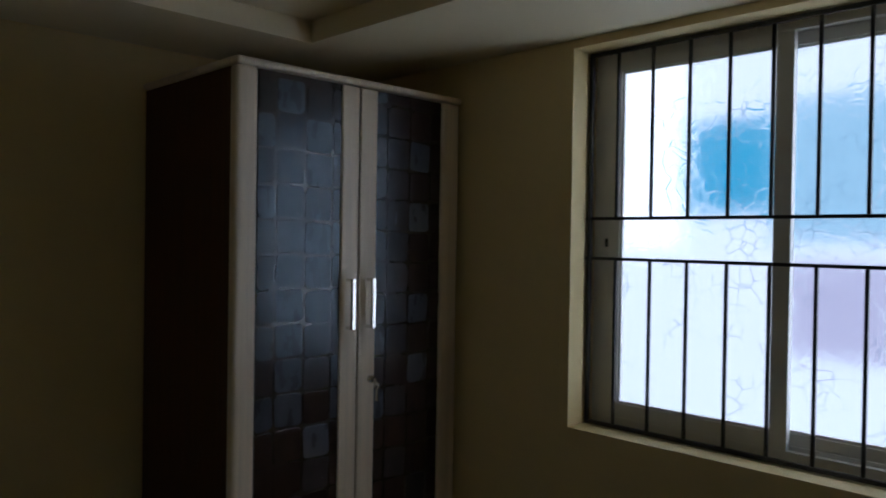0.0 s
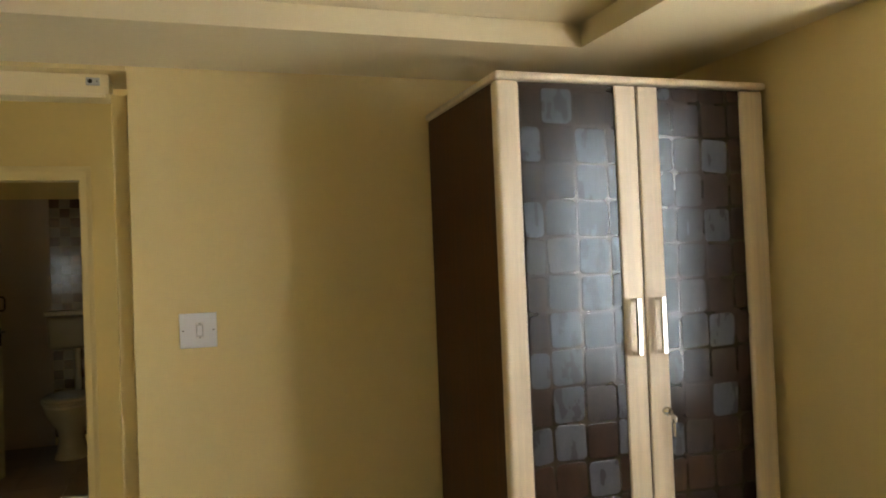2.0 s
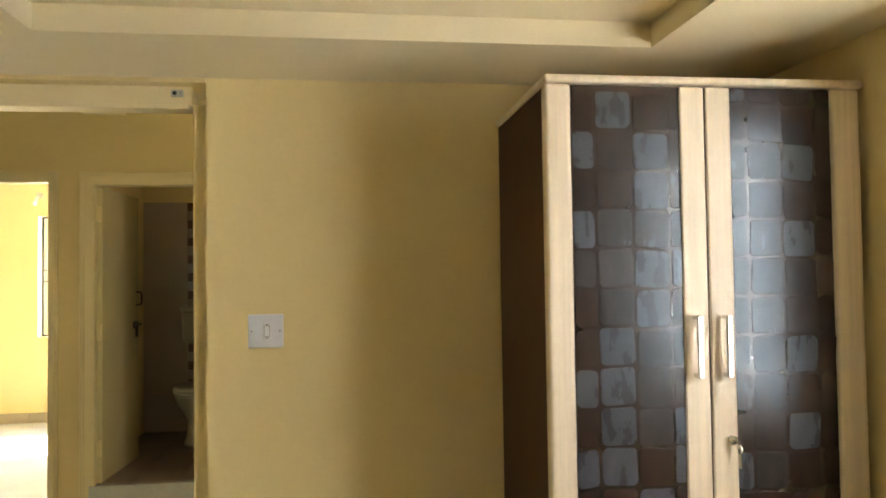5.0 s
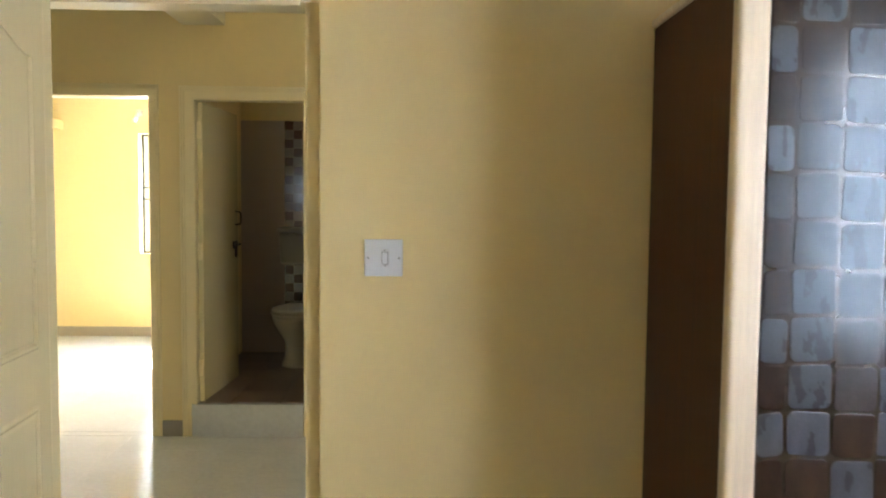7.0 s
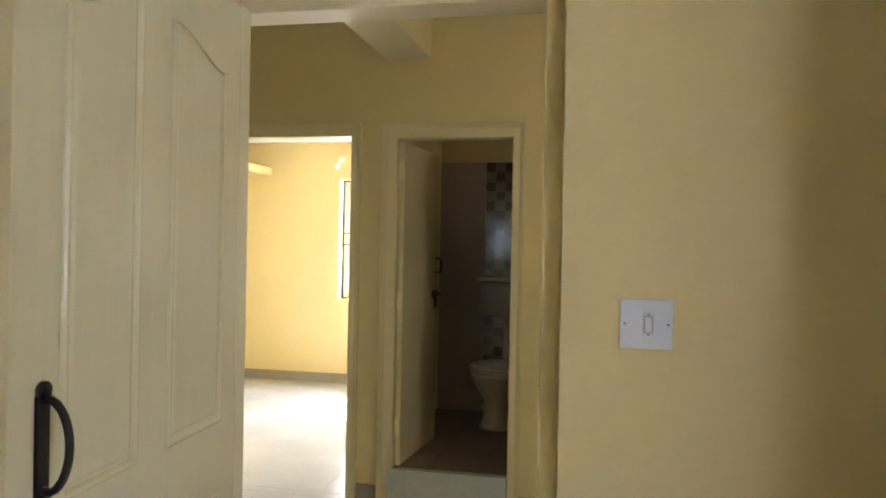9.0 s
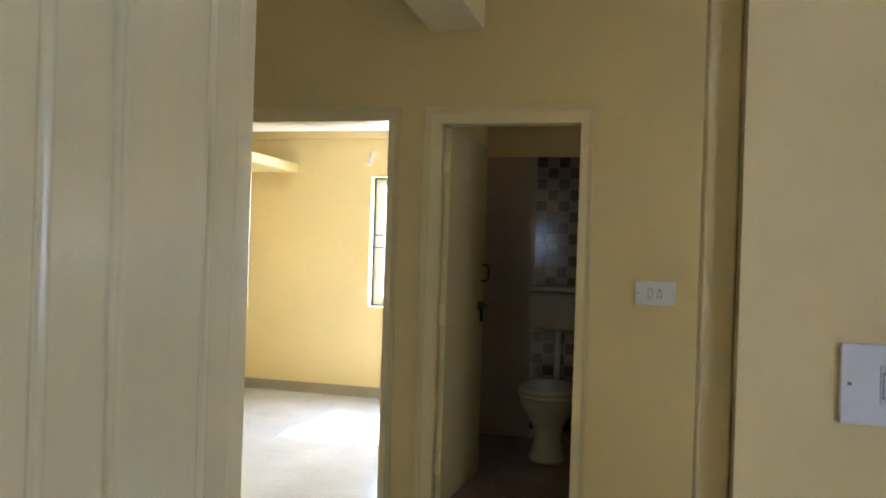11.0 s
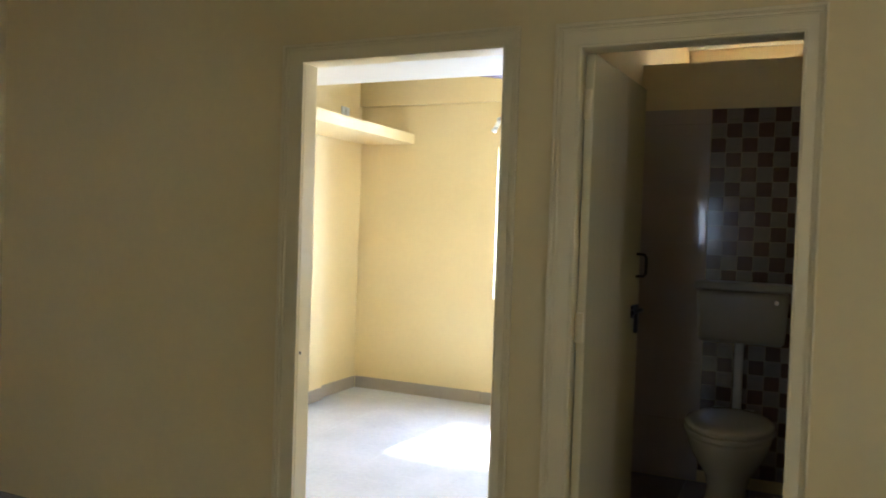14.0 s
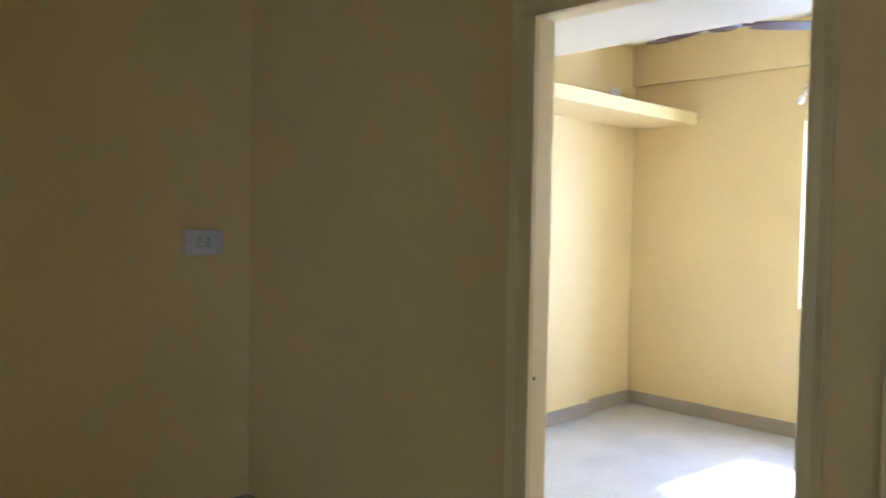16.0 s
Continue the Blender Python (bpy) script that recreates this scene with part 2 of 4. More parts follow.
def thing(name, at, label, category, group="", kind="", rz=0):
    ob = new(name)
    ob.matrix_basis = pose(*at, 0, 0, rz)
    ob.empty_display_size = 0.1
    return tagged(ob, label, category, group, kind)


def add_box(bm, x0, x1, y0, y1, z0, z1, bevel=0.0, seg=2):
    r = bmesh.ops.create_cube(bm, size=1.0)
    vs = r["verts"]
    for v in vs:
        v.co.x = x0 + (v.co.x + 0.5) * (x1 - x0)
        v.co.y = y0 + (v.co.y + 0.5) * (y1 - y0)
        v.co.z = z0 + (v.co.z + 0.5) * (z1 - z0)
    if bevel:
        es = list({e for v in vs for e in v.link_edges})
        bmesh.ops.bevel(bm, geom=es, offset=bevel, segments=seg, affect="EDGES", profile=0.5)
    return bm


def box(x0, x1, y0, y1, z0, z1, bevel=0.0, seg=2):
    return add_box(bmesh.new(), x0, x1, y0, y1, z0, z1, bevel, seg)


def add_cyl(bm, p, q, r, r2=None, n=16):
    p, q = Vector(p), Vector(q)
    m = Matrix.Translation((p + q) / 2) @ (q - p).to_track_quat("Z", "Y").to_matrix().to_4x4()
    bmesh.ops.create_cone(bm, cap_ends=True, segments=n, radius1=r, radius2=r if r2 is None else r2, depth=(q - p).length, matrix=m)
    return bm


def cyl(p, q, r, r2=None, n=16):
    return add_cyl(bmesh.new(), p, q, r, r2, n)


def tube(points, r, n=10):
    """A round bar along a polyline."""
    bm = bmesh.new()
    pts = [Vector(p) for p in points]
    rings = []
    q = None
    for i, p in enumerate(pts):
        d = (pts[min(i + 1, len(pts) - 1)] - pts[max(i - 1, 0)]).normalized()
        q = d.to_track_quat("Z", "Y") if q is None else (q @ Vector((0, 0, 1))).rotation_difference(d) @ q
        rings.append([bm.verts.new(p + q @ Vector((r * math.cos(a), r * math.sin(a), 0)))
                      for a in (2 * math.pi * k / n for k in range(n))])
    for a, b in zip(rings, rings[1:]):
        for k in range(n):
            bm.faces.new((a[k], a[(k + 1) % n], b[(k + 1) % n], b[k]))
    bm.faces.new(rings[0][::-1])
    bm.faces.new(rings[-1])
    return bm


def loft(rings):
    """Skin through closed rings of equal length, capped."""
    bm = bmesh.new()
    vs = [[bm.verts.new(p) for p in ring] for ring in rings]
    n = len(vs[0])
    for a, b in zip(vs, vs[1:]):
        for k in range(n):
            bm.faces.new((a[k], a[(k + 1) % n], b[(k + 1) % n], b[k]))
    bm.faces.new(vs[0][::-1])
    bm.faces.new(vs[-1])
    return bm


def oval(cx, cy, z, rx, ry, n=28, back=1.0):
    """An egg-shaped ring: ry towards -y, ry * back towards +y."""
    out = []
    for k in range(n):
        a = 2 * math.pi * k / n
        s = math.sin(a)
        out.append((cx + rx * math.cos(a), cy + (ry * back if s > 0 else ry) * s, z))
    return out


def slab(us, vs, solid, place, thick):
    """Cells of a grid, with holes, pushed to a thickness; only outer faces. place(u, v, w) gives the point."""
    bm = bmesh.new()
    cache = {}

    def vert(i, j, k):
        if (i, j, k) not in cache:
            cache[(i, j, k)] = bm.verts.new(place(us[i], vs[j], thick * k))
        return cache[(i, j, k)]

    def full(i, j):
        return 0 <= i < len(us) - 1 and 0 <= j < len(vs) - 1 and solid((us[i] + us[i + 1]) / 2, (vs[j] + vs[j + 1]) / 2)

    for i in range(len(us) - 1):
        for j in range(len(vs) - 1):
            if not full(i, j):
                continue
            for k in (0, 1):
                bm.faces.new([vert(i, j, k), vert(i + 1, j, k), vert(i + 1, j + 1, k), vert(i, j + 1, k)])
            for di, dj, a, b in ((-1, 0, (i, j), (i, j + 1)), (1, 0, (i + 1, j), (i + 1, j + 1)),
                                 (0, -1, (i, j), (i + 1, j)), (0, 1, (i, j + 1), (i + 1, j + 1))):
                if not full(i + di, j + dj):
                    bm.faces.new([vert(*a, 0), vert(*b, 0), vert(*b, 1), vert(*a, 1)])
    return bm


def wall_x(name, x0, x1, y, thick, z0, z1, holes, mat, label):
    """A wall along x, from y to y + thick, with holes (xa, xb, za, zb)."""
    us = sorted({x0, x1, *(h[0] for h in holes), *(h[1] for h in holes)})
    vs = sorted({z0, z1, *(h[2] for h in holes), *(h[3] for h in holes)})
    us, vs = [u for u in us if x0 <= u <= x1], [v for v in vs if z0 <= v <= z1]
    bm = slab(us, vs, lambda u, v: not any(a < u < b and c < v < d for a, b, c, d in holes), lambda u, v, w: (u, y + w, v), thick)
    return tagged(mesh_object(name, bm, mat), label, "wall", kind="structure")


def wall_y(name, y0, y1, x, thick, z0, z1, holes, mat, label):
    us = sorted({y0, y1, *(h[0] for h in holes), *(h[1] for h in holes)})
    vs = sorted({z0, z1, *(h[2] for h in holes), *(h[3] for h in holes)})
    us, vs = [u for u in us if y0 <= u <= y1], [v for v in vs if z0 <= v <= z1]
    bm = slab(us, vs, lambda u, v: not any(a < u < b and c < v < d for a, b, c, d in holes), lambda u, v, w: (x + w, u, v), thick)
    return tagged(mesh_object(name, bm, mat), label, "wall", kind="structure")


def plain(name, bm, mat, label, category):
    return tagged(mesh_object(name, bm, mat), label, category, kind="structure")


# ---- structure ----
H = 2.78          # slab height
YH = 2.335        # hall's far wall
YB = 5.710        # outer back wall, inner face
XW = 1.767        # window wall of the first room
FC = 2.114        # false ceiling's border
XB = -4.040       # bedroom's west wall
XH = -3.974       # hall's west wall
XT = -1.290       # toilet's west wall
YT = 3.94         # partition behind the toilet bowl
plain("ground", box(-400, 400, -400, 400, -0.5, -0.32), CONCRETE, "pale concrete ground outside the flat", "ground")
plain("floor_slab", box(-4.3, 4.0, -4.2, 5.95, -0.3, -0.012), GROUT, "grey cement floor bed under the tiles", "floor")

wall_x("wall_wardrobe", -0.132, XW + 0.2, 0.0, 0.26, -0.01, H, [], YELLOW, "cream yellow plastered wall behind the wardrobe")
wall_x("wall_over_door", -1.06, -0.134, 0.001, 0.257, 2.10, H, [], YELLOW, "cream yellow wall above the doorway")
wall_x("wall_door_west", -1.14, -1.062, 0.0, 0.10, -0.01, H, [], YELLOW, "plain cream yellow wall beside the door hinges")
wall_y("wall_window", -4.0, -0.002, XW, 0.22, -0.01, H, [(-2.362, -1.134, 0.864, 2.088)], YELLOW, "cream yellow wall with a wide grilled window")
wall_x("wall_behind", -1.14, XW + 0.2, -4.2, 0.2, -0.01, H, [], YELLOW, "plain cream yellow back wall")
wall_y("wall_room_west", -4.0, -0.002, -1.14, 0.12, -0.01, H, [], YELLOW, "plain cream yellow side wall")
wall_x("wall_hall_south_west", XB, -1.142, 0.0, 0.10, -0.01, H, [(-1.475, -1.19, 1.30, 1.78)], YELLOW, "cream yellow hall wall with a small high window")
# unseen opening, made for the added hall-end lamp
wall_x("wall_hall_south_east", XW + 0.202, 2.6, 0.0, 0.26, -0.01, H, [(2.05, 2.51, 1.0, 2.0)], YELLOW, "cream yellow hall wall with an added unseen opening")
# kitchen opening's unseen edge at 1.02 keeps the hall-end lamp off the loft
wall_x("wall_hall_north", XB, 2.6, YH, 0.08, -0.01, H,
       [(-2.272, -1.438, -0.02, 2.06), (-1.198, -0.525, -0.02, 2.045), (0.122, 1.02, -0.02, 2.107)], YELLOW,
       "cream yellow hall wall with two doorways and a kitchen opening")
wall_y("wall_hall_west", 0.0, YB + 0.22, XB - 0.121, 0.12, -0.01, H, [], YELLOW, "plain cream yellow end wall of the hall")
wall_y("wall_hall_east", 0.0, YB + 0.22, 2.602, 0.12, -0.01, H, [(4.2, 5.0, 1.18, 1.66)], YELLOW, "cream yellow outer wall with a kitchen window")
# third hole is unseen, added to light the space behind the toilet partition
wall_x("wall_back", XB, 2.6, YB, 0.22, -0.01, H,
       [(-2.752, -1.60, 0.866, 2.106), (0.26, 0.945, 1.20, 2.105), (-1.1, -0.3, 1.3, 2.1)], YELLOW, "cream yellow outer wall with grilled windows and an added unseen opening")
wall_y("wall_toilet_west", YH + 0.082, YB - 0.002, XT - 0.12, 0.12, -0.01, H, [], YELLOW, "cream yellow partition beside the toilet")
wall_y("wall_toilet_east", YH + 0.082, YB - 0.002, -0.10, 0.12, -0.01, H, [], YELLOW, "cream yellow partition between toilet and kitchen")
wall_x("wall_toilet_back", XT + 0.002, -0.102, YT, 0.11, -0.01, 2.312, [], YELLOW, "half-height cream partition behind the toilet bowl")

# bedroom's shallow pilaster on the west wall
plain("wall_pilaster", box(XB, -3.996, YH + 0.082, 5.125, 0.0, H - 0.006), YELLOW, "shallow cream pilaster beside the bedroom corner", "wall")
plain("wall_hall_end", box(XB, XH, 0.102, YH - 0.002, 0.0, H - 0.006), YELLOW, "plain cream yellow end wall of the hall", "wall")

# slab ceiling and beams
plain("ceiling", box(-4.2, 2.72, -4.2, YB + 0.22, H + 0.003, H + 0.15), WHITE_CEIL, "white painted concrete slab ceiling", "ceiling")
plain("beam_hall", box(-1.25, -1.0, 0.262, YH - 0.002, 2.468, H), CEIL, "cream painted concrete beam across the hall ceiling", "beam")
plain("beam_bedroom", box(XB + 0.001, XT - 0.123, YB - 0.04, YB - 0.002, 2.468, H), YELLOW, "cream yellow beam above the bedroom window", "beam")

# false ceiling of the first room: a border round a raised tray
TX0, TX1, TY0, TY1 = -0.50, 1.214, -3.5, -0.466
bm = slab([-1.018, TX0, TX1, XW - 0.002], [-3.998, TY0, TY1, -0.002], lambda u, v: not (TX0 < u < TX1 and TY0 < v < TY1),
          lambda u, v, w: (u, v, FC + w), 0.074)
plain("ceiling_border", bm, CEIL, "cream plaster border of the stepped false ceiling", "ceiling")
bm = slab([TX0 - 0.1, TX1 + 0.1], [TY0 - 0.1, TY1 + 0.1], lambda u, v: True, lambda u, v, w: (u, v, FC + 0.076 + w), 0.05)
plain("ceiling_tray", bm, CEIL, "cream raised tray of the false ceiling", "ceiling")
# toilet platform, raised above the hall
plain("floor_toilet_base", box(XT + 0.002, -0.102, YH + 0.03, YT - 0.002, -0.01, 0.19), GROUT, "raised cement bed of the toilet floor", "floor")
plain("step_riser", box(-1.214, -0.542, YH - 0.020, YH + 0.026, 0.0, 0.199, 0.002), TILE, "pale grey tiled riser of the toilet step", "step")


# ---- doors of the hall ----
PROFILE = ((0, 0.13, 0.0145), (0.13, 0.19, 0.0098), (0.19, 0.29, 0.0135), (0.29, 0.36, 0.0100), (0.36, 0.88, 0.0120), (0.88, 1.0, 0.0150))


def architrave(name, x0, x1, ztop, ox0, ox1, oztop, label):
    """Stepped wooden surround round a doorway on the hall's far wall, with the jamb lining behind it."""
    t = thing(name, ((x0 + x1) / 2, YH, 0), label, "door frame", kind="structure")
    cx = (x0 + x1) / 2
    for nm, a, b in (("left_post", ox0, x0), ("right_post", x1, ox1)):
        s = -1 if a < x0 - 1e-6 or nm == "left_post" else 1
        bm = bmesh.new()
        o, i = (a, b) if s < 0 else (b, a)
        w = i - o
        ztp = oztop
        for f0, f1, d in PROFILE:
            xa, xb = sorted((o + w * f0 - cx, o + w * f1 - cx))
            zt = oztop - (oztop - ztop) * f0
            add_box(bm, xa, xb, -d, -0.001, 0.0, zt, 0.002, 1)
        part(nm, bm, TRIM, t)
        bm = bmesh.new()
        xa, xb = sorted((i - cx, i - cx + s * 0.014))
        add_box(bm, xa, xb, 0.0, 0.08, 0.0, ztop, 0.001, 1)
        part("jamb_lining", bm, TRIM, t)
    bm = bmesh.new()
    h = oztop - ztop
    for f0, f1, d in PROFILE:
        za, zb = oztop - h * f1, oztop - h * f0
        add_box(bm, ox0 + (x0 - ox0) * f0 - cx, ox1 - (ox1 - x1) * f0 - cx, -d - 0.0006, -0.001, za, zb, 0.002, 1)
    part("head", bm, TRIM, t)
    part("head_lining", box(x0 - cx, x1 - cx, 0.0, 0.08, ztop, ztop + 0.014), TRIM, t)
    return t


door_b = architrave("door_frame_1", -2.258, -1.452, 2.047, -2.355, -1.395, 2.118, "cream painted bedroom doorway surround with stepped moulding")
door_t = architrave("door_frame_2", -1.184, -0.539, 2.030, -1.272, -0.477, 2.112, "cream painted toilet doorway surround with stepped moulding")
part("latch_hole", cyl((-2.2585 + 1.855, 0.014, 0.935), (-2.2572 + 1.855, 0.014, 0.935), 0.0065), HOLE, door_b, "dark latch hole")


# toilet door leaf, opened inwards
def toilet_leaf():
    t = thing("toilet_door", (-1.180, YH + 0.034, 0.205), "plain cream toilet door standing open inwards", "door", rz=86)
    part("leaf", box(0.0, 0.675, -0.03, 0.0, 0.0, 1.815, 0.003), ENAMEL, t, "flat cream painted leaf")
    for z in (0.16, 0.87, 1.60):
        part("hinge", box(-0.010, 0.004, -0.026, 0.002, z, z + 0.10, 0.002, 1), TRIM, t, "cream painted butt hinge")
    bm = tube([(0.62, -0.03, 1.065), (0.62, -0.062, 1.068), (0.62, -0.068, 1.08), (0.62, -0.068, 1.14), (0.62, -0.062, 1.152), (0.62, -0.03, 1.155)], 0.006)
    part("pull_handle", bm, BRONZE, t, "dark metal pull handle", True)
    bolt = part("sliding_bolt", cyl((0.53, -0.045, 0.928), (0.672, -0.045, 0.928), 0.008), BRONZE, t, "dark sliding bolt")
    part("bolt_plate", box(0.56, 0.65, -0.038, -0.03, 0.903, 0.953, 0.002), BRONZE, t)
    part("bolt_tail", box(0.575, 0.590, -0.054, -0.038, 0.845, 0.93, 0.003), BRONZE, bolt)
    return t


toilet_leaf()


# ---- first room's door ----
plain("door_head", box(-1.058, -0.186, 0.05, 0.19, 2.034, 2.098, 0.004), TRIM, "cream painted head of the bedroom door frame", "door frame")
plain("door_head_stop", box(-0.932, -0.198, 0.042, 0.06, 2.022, 2.036, 0.003), TRIM, "cream stop bead under the door head", "door frame")
plain("door_post_west", box(-1.06, -0.934, 0.005, 0.058, 0.0, 2.033, 0.003), ENAMEL, "cream painted hinge post of the door frame", "door frame")
plain("door_post_east", box(-0.181, -0.134, 0.035, 0.100, 0.0, 2.033, 0.004), YELLOW, "yellow painted reveal beside the doorway", "door frame")
bk = thing("bolt_socket", (-0.232, 0.048, 2.073), "small white bolt socket with a dark hole on the door head", "bolt socket")
part("plate", box(-0.02, 0.02, -0.008, 0.001, -0.012, 0.012, 0.002), STEEL, bk)
part("socket_hole", cyl((-0.008, -0.0085, 0), (-0.008, -0.010, 0), 0.007), HOLE, bk)
part("screw", cyl((0.012, -0.0085, 0), (0.012, -0.010, 0), 0.003), SCREW, bk)


def panel_moulding(outline, inset=0.034, rise=0.007):
    """A raised-and-fielded door panel from its outline in u, z."""
    cx = sum(p[0] for p in outline) / len(outline)
    cz = sum(p[1] for p in outline) / len(outline)
    hu = max(abs(p[0] - cx) for p in outline)
    hz = max(abs(p[1] - cz) for p in outline)
    rings = []
    for f, d in ((0, 0.0), (0.06, 0.5), (0.16, 0.88), (0.27, 1.0), (0.38, 0.88), (0.48, 0.5), (0.54, 0.02), (0.70, 0.02), (0.78, 0.22), (0.9, 0.4), (1.05, 0.42), (1.3, 0.42)):
        k = inset * f
        rings.append([(cx + (u - cx) * (1 - k / hu), -rise * d - 0.0006, cz + (z - cz) * (1 - k / hz)) for u, z in outline])
    return loft(rings)


def arch_panel(u0, u1, z0, zlow, zhigh, high_at):
    """Outline with an ogee top that rises towards one side."""
    pts = [(u0, z0), (u1, z0)]
    top = []
    n = 14
    for k in range(n + 1):
        f = k / n
        s = f * f * (3 - 2 * f)
        top.append((u1 + (u0 - u1) * f, zlow + (zhigh - zlow) * (s if high_at == "u0" else 1 - s)))
    return pts + top


def panel_door():
    d = Vector((0.055, -0.798)).normalized()
    t = thing("panel_door", (-0.931, 0.0, 0.008), "glossy cream six-panel moulded door standing open", "door",
              rz=math.degrees(math.atan2(d.y, d.x)))
    # local: x from the hinge to the free edge, +y faces the room
    leaf = part("leaf", box(0.0, 0.80, -0.035, 0.0, 0.0, 2.018, 0.003), ENAMEL, t, "glossy cream moulded skin with wood grain")
    flip = Matrix.Scale(-1, 4, (0, 1, 0))
    specs = [arch_panel(0.085, 0.345, 1.005, 1.828, 1.888, "u1"), arch_panel(0.452, 0.685, 1.005, 1.828, 1.888, "u0"),
             [(0.085, 0.13), (0.345, 0.13), (0.345, 0.845), (0.085, 0.845)], [(0.452, 0.13), (0.685, 0.13), (0.685, 0.845), (0.452, 0.845)]]
    for s in specs:
        bm = panel_moulding(s)
        bmesh.ops.transform(bm, matrix=flip, verts=bm.verts[:])
        part("panel", bm, ENAMEL, leaf)
    # pull handle on a long plate
    hu, h0, h1 = 0.728, 1.032, 1.192
    pl = part("handle_plate", box(hu - 0.016, hu + 0.016, 0.0, 0.006, h0, h1, 0.002), BRONZE, t, "dark bronze handle plate")
    for z, r in ((h1 + 0.006, 0.015), (h0 - 0.006, 0.013)):
        part("plate_end", cyl((hu, 0.001, z), (hu, 0.009, z), r), BRONZE, pl, "", True)
    zc, zr = (h0 + h1) / 2, (h1 - h0) / 2 - 0.012
    arc = [(hu, 0.003, zc + zr)] + [(hu, 0.010 + 0.040 * math.sin(a), zc + zr * math.cos(a) * 1.08)
                                    for a in [math.pi * (0.08 + 0.84 * k / 14) for k in range(15)]] + [(hu, 0.003, zc - zr)]
    part("grip", tube(arc, 0.007), BRONZE, pl, "curved dark bronze grip", True)
    # sliding bolt below it
    bz = 0.932
    bt = part("sliding_bolt", cyl((0.54, 0.02, bz), (0.75, 0.02, bz), 0.008), BRONZE, t, "dark iron sliding door bolt")
    part("bolt_plate", box(0.62, 0.71, 0.0, 0.005, bz - 0.022, bz + 0.022, 0.002), BRONZE, bt)
    for u in (0.625, 0.70):
        part("bolt_guide", tube([(u, 0.0, bz - 0.02), (u, 0.024, bz - 0.015), (u, 0.032, bz), (u, 0.024, bz + 0.015), (u, 0.0, bz + 0.02)], 0.005), BRONZE, bt, "", True)
    part("bolt_knob", tube([(0.57, 0.02, bz), (0.57, 0.05, bz + 0.006), (0.57, 0.056, bz + 0.008)], 0.006), BRONZE, bt, "", True)
    return t


panel_door()


# ---- switch plates ----
def switch_plate(name, at, w, h, rz, label, modules):
    """A flat plate with screws; modules: list of (offset, kind). Local: x along the wall, -y out of it."""
    t = thing(name, at, label, "switch", group="switch plates", rz=rz)
    part("plate", box(-w / 2, w / 2, -0.008, 0.001, -h / 2, h / 2, 0.0025), PLASTIC, t, "white plastic plate")
    for s in (-1, 1):
        part("screw", cyl((s * (w / 2 - 0.011), -0.008, 0), (s * (w / 2 - 0.011), -0.0095, 0), 0.0028), SCREW, t)
    for off, kd in modules:
        md = part("module", box(off - 0.0125, off + 0.0125, -0.0105, -0.007, -0.027, 0.027, 0.001), PLASTIC_IN, t)
        if kd == "rocker":
            bm = box(off - 0.008, off + 0.008, -0.0125, -0.008, -0.0165, 0.0165, 0.001)
            for v in bm.verts:
                if v.co.y < -0.0115 and v.co.z < 0:
                    v.co.y -= 0.003
            part("rocker_gap_shade", box(off - 0.0096, off + 0.0096, -0.0109, -0.008, -0.0182, 0.0182), SWITCH_GAP, md, "dark grey backing painted as the shadow gap round the rocker")
            part("rocker", bm, PLASTIC, md)
            for z in (-0.022, 0.022):
                part("screw", cyl((off, -0.0105, z), (off, -0.0115, z), 0.0025), SCREW, md)
        else:
            for dx, dz, r in ((0, 0.014, 0.004), (-0.0075, 0.0, 0.0025), (0.0075, 0.0, 0.0025), (-0.0075, -0.014, 0.0032), (0.0075, -0.014, 0.0032)):
                part("socket_hole", cyl((off + dx, -0.0104, dz), (off + dx, -0.0112, dz), r), HOLE, md)
    return t


switch_plate("switch_plate", (0.057, 0.0, 1.277), 0.114, 0.110, 0, "square white plate with a single rocker switch", [(0.004, "rocker")])
switch_plate("switch_socket_plate", (-0.193, YH, 1.275), 0.172, 0.104, 0, "white plate with one rocker switch and a socket", [(-0.022, "rocker"), (0.018, "socket")])
switch_plate("switch_socket_plate", (XH, 2.10, 1.302), 0.178, 0.114, 90, "white plate with a switch and socket near the hall corner", [(-0.022, "rocker"), (0.018, "socket")])
switch_plate("switch_socket_plate", (XB, 5.43, 2.39), 0.12, 0.08, 90, "white socket plate on the wall above the loft shelf", [(0.0, "socket")])
switch_plate("kitchen_socket_plate", (1.13, YB, 2.03), 0.20, 0.10, 0, "white double socket plate beside the kitchen window", [(-0.03, "socket"), (0.03, "socket")])


# ---- wardrobe ----
def wobble_square(w, h, seed, thick=0.0012):
    """A hand-drawn rounded square, a little proud of its board."""
    rnd = random.Random(seed)
    r = min(0.013, w * 0.3)
    ph = [rnd.uniform(0, 6.28) for _ in range(4)]
    pts = []
    for cx, cz, a0 in ((w / 2 - r, h / 2 - r, 0), (-w / 2 + r, h / 2 - r, 90), (-w / 2 + r, -h / 2 + r, 180), (w / 2 - r, -h / 2 + r, 270)):
        for k in range(4):
            a = radians(a0 + 30 * k)
            x, z = cx + r * math.cos(a), cz + r * math.sin(a)
            x += 0.0016 * math.sin(60 * z + ph[0]) + 0.001 * math.sin(140 * z + ph[1])
            z += 0.0016 * math.sin(60 * x + ph[2]) + 0.001 * math.sin(140 * x + ph[3])
            pts.append((x, z))
    return loft([[(x, 0.0, z) for x, z in pts], [(x, -thick * 0.7, z) for x, z in pts], [(x * 0.975, -thick, z * 0.975) for x, z in pts]])


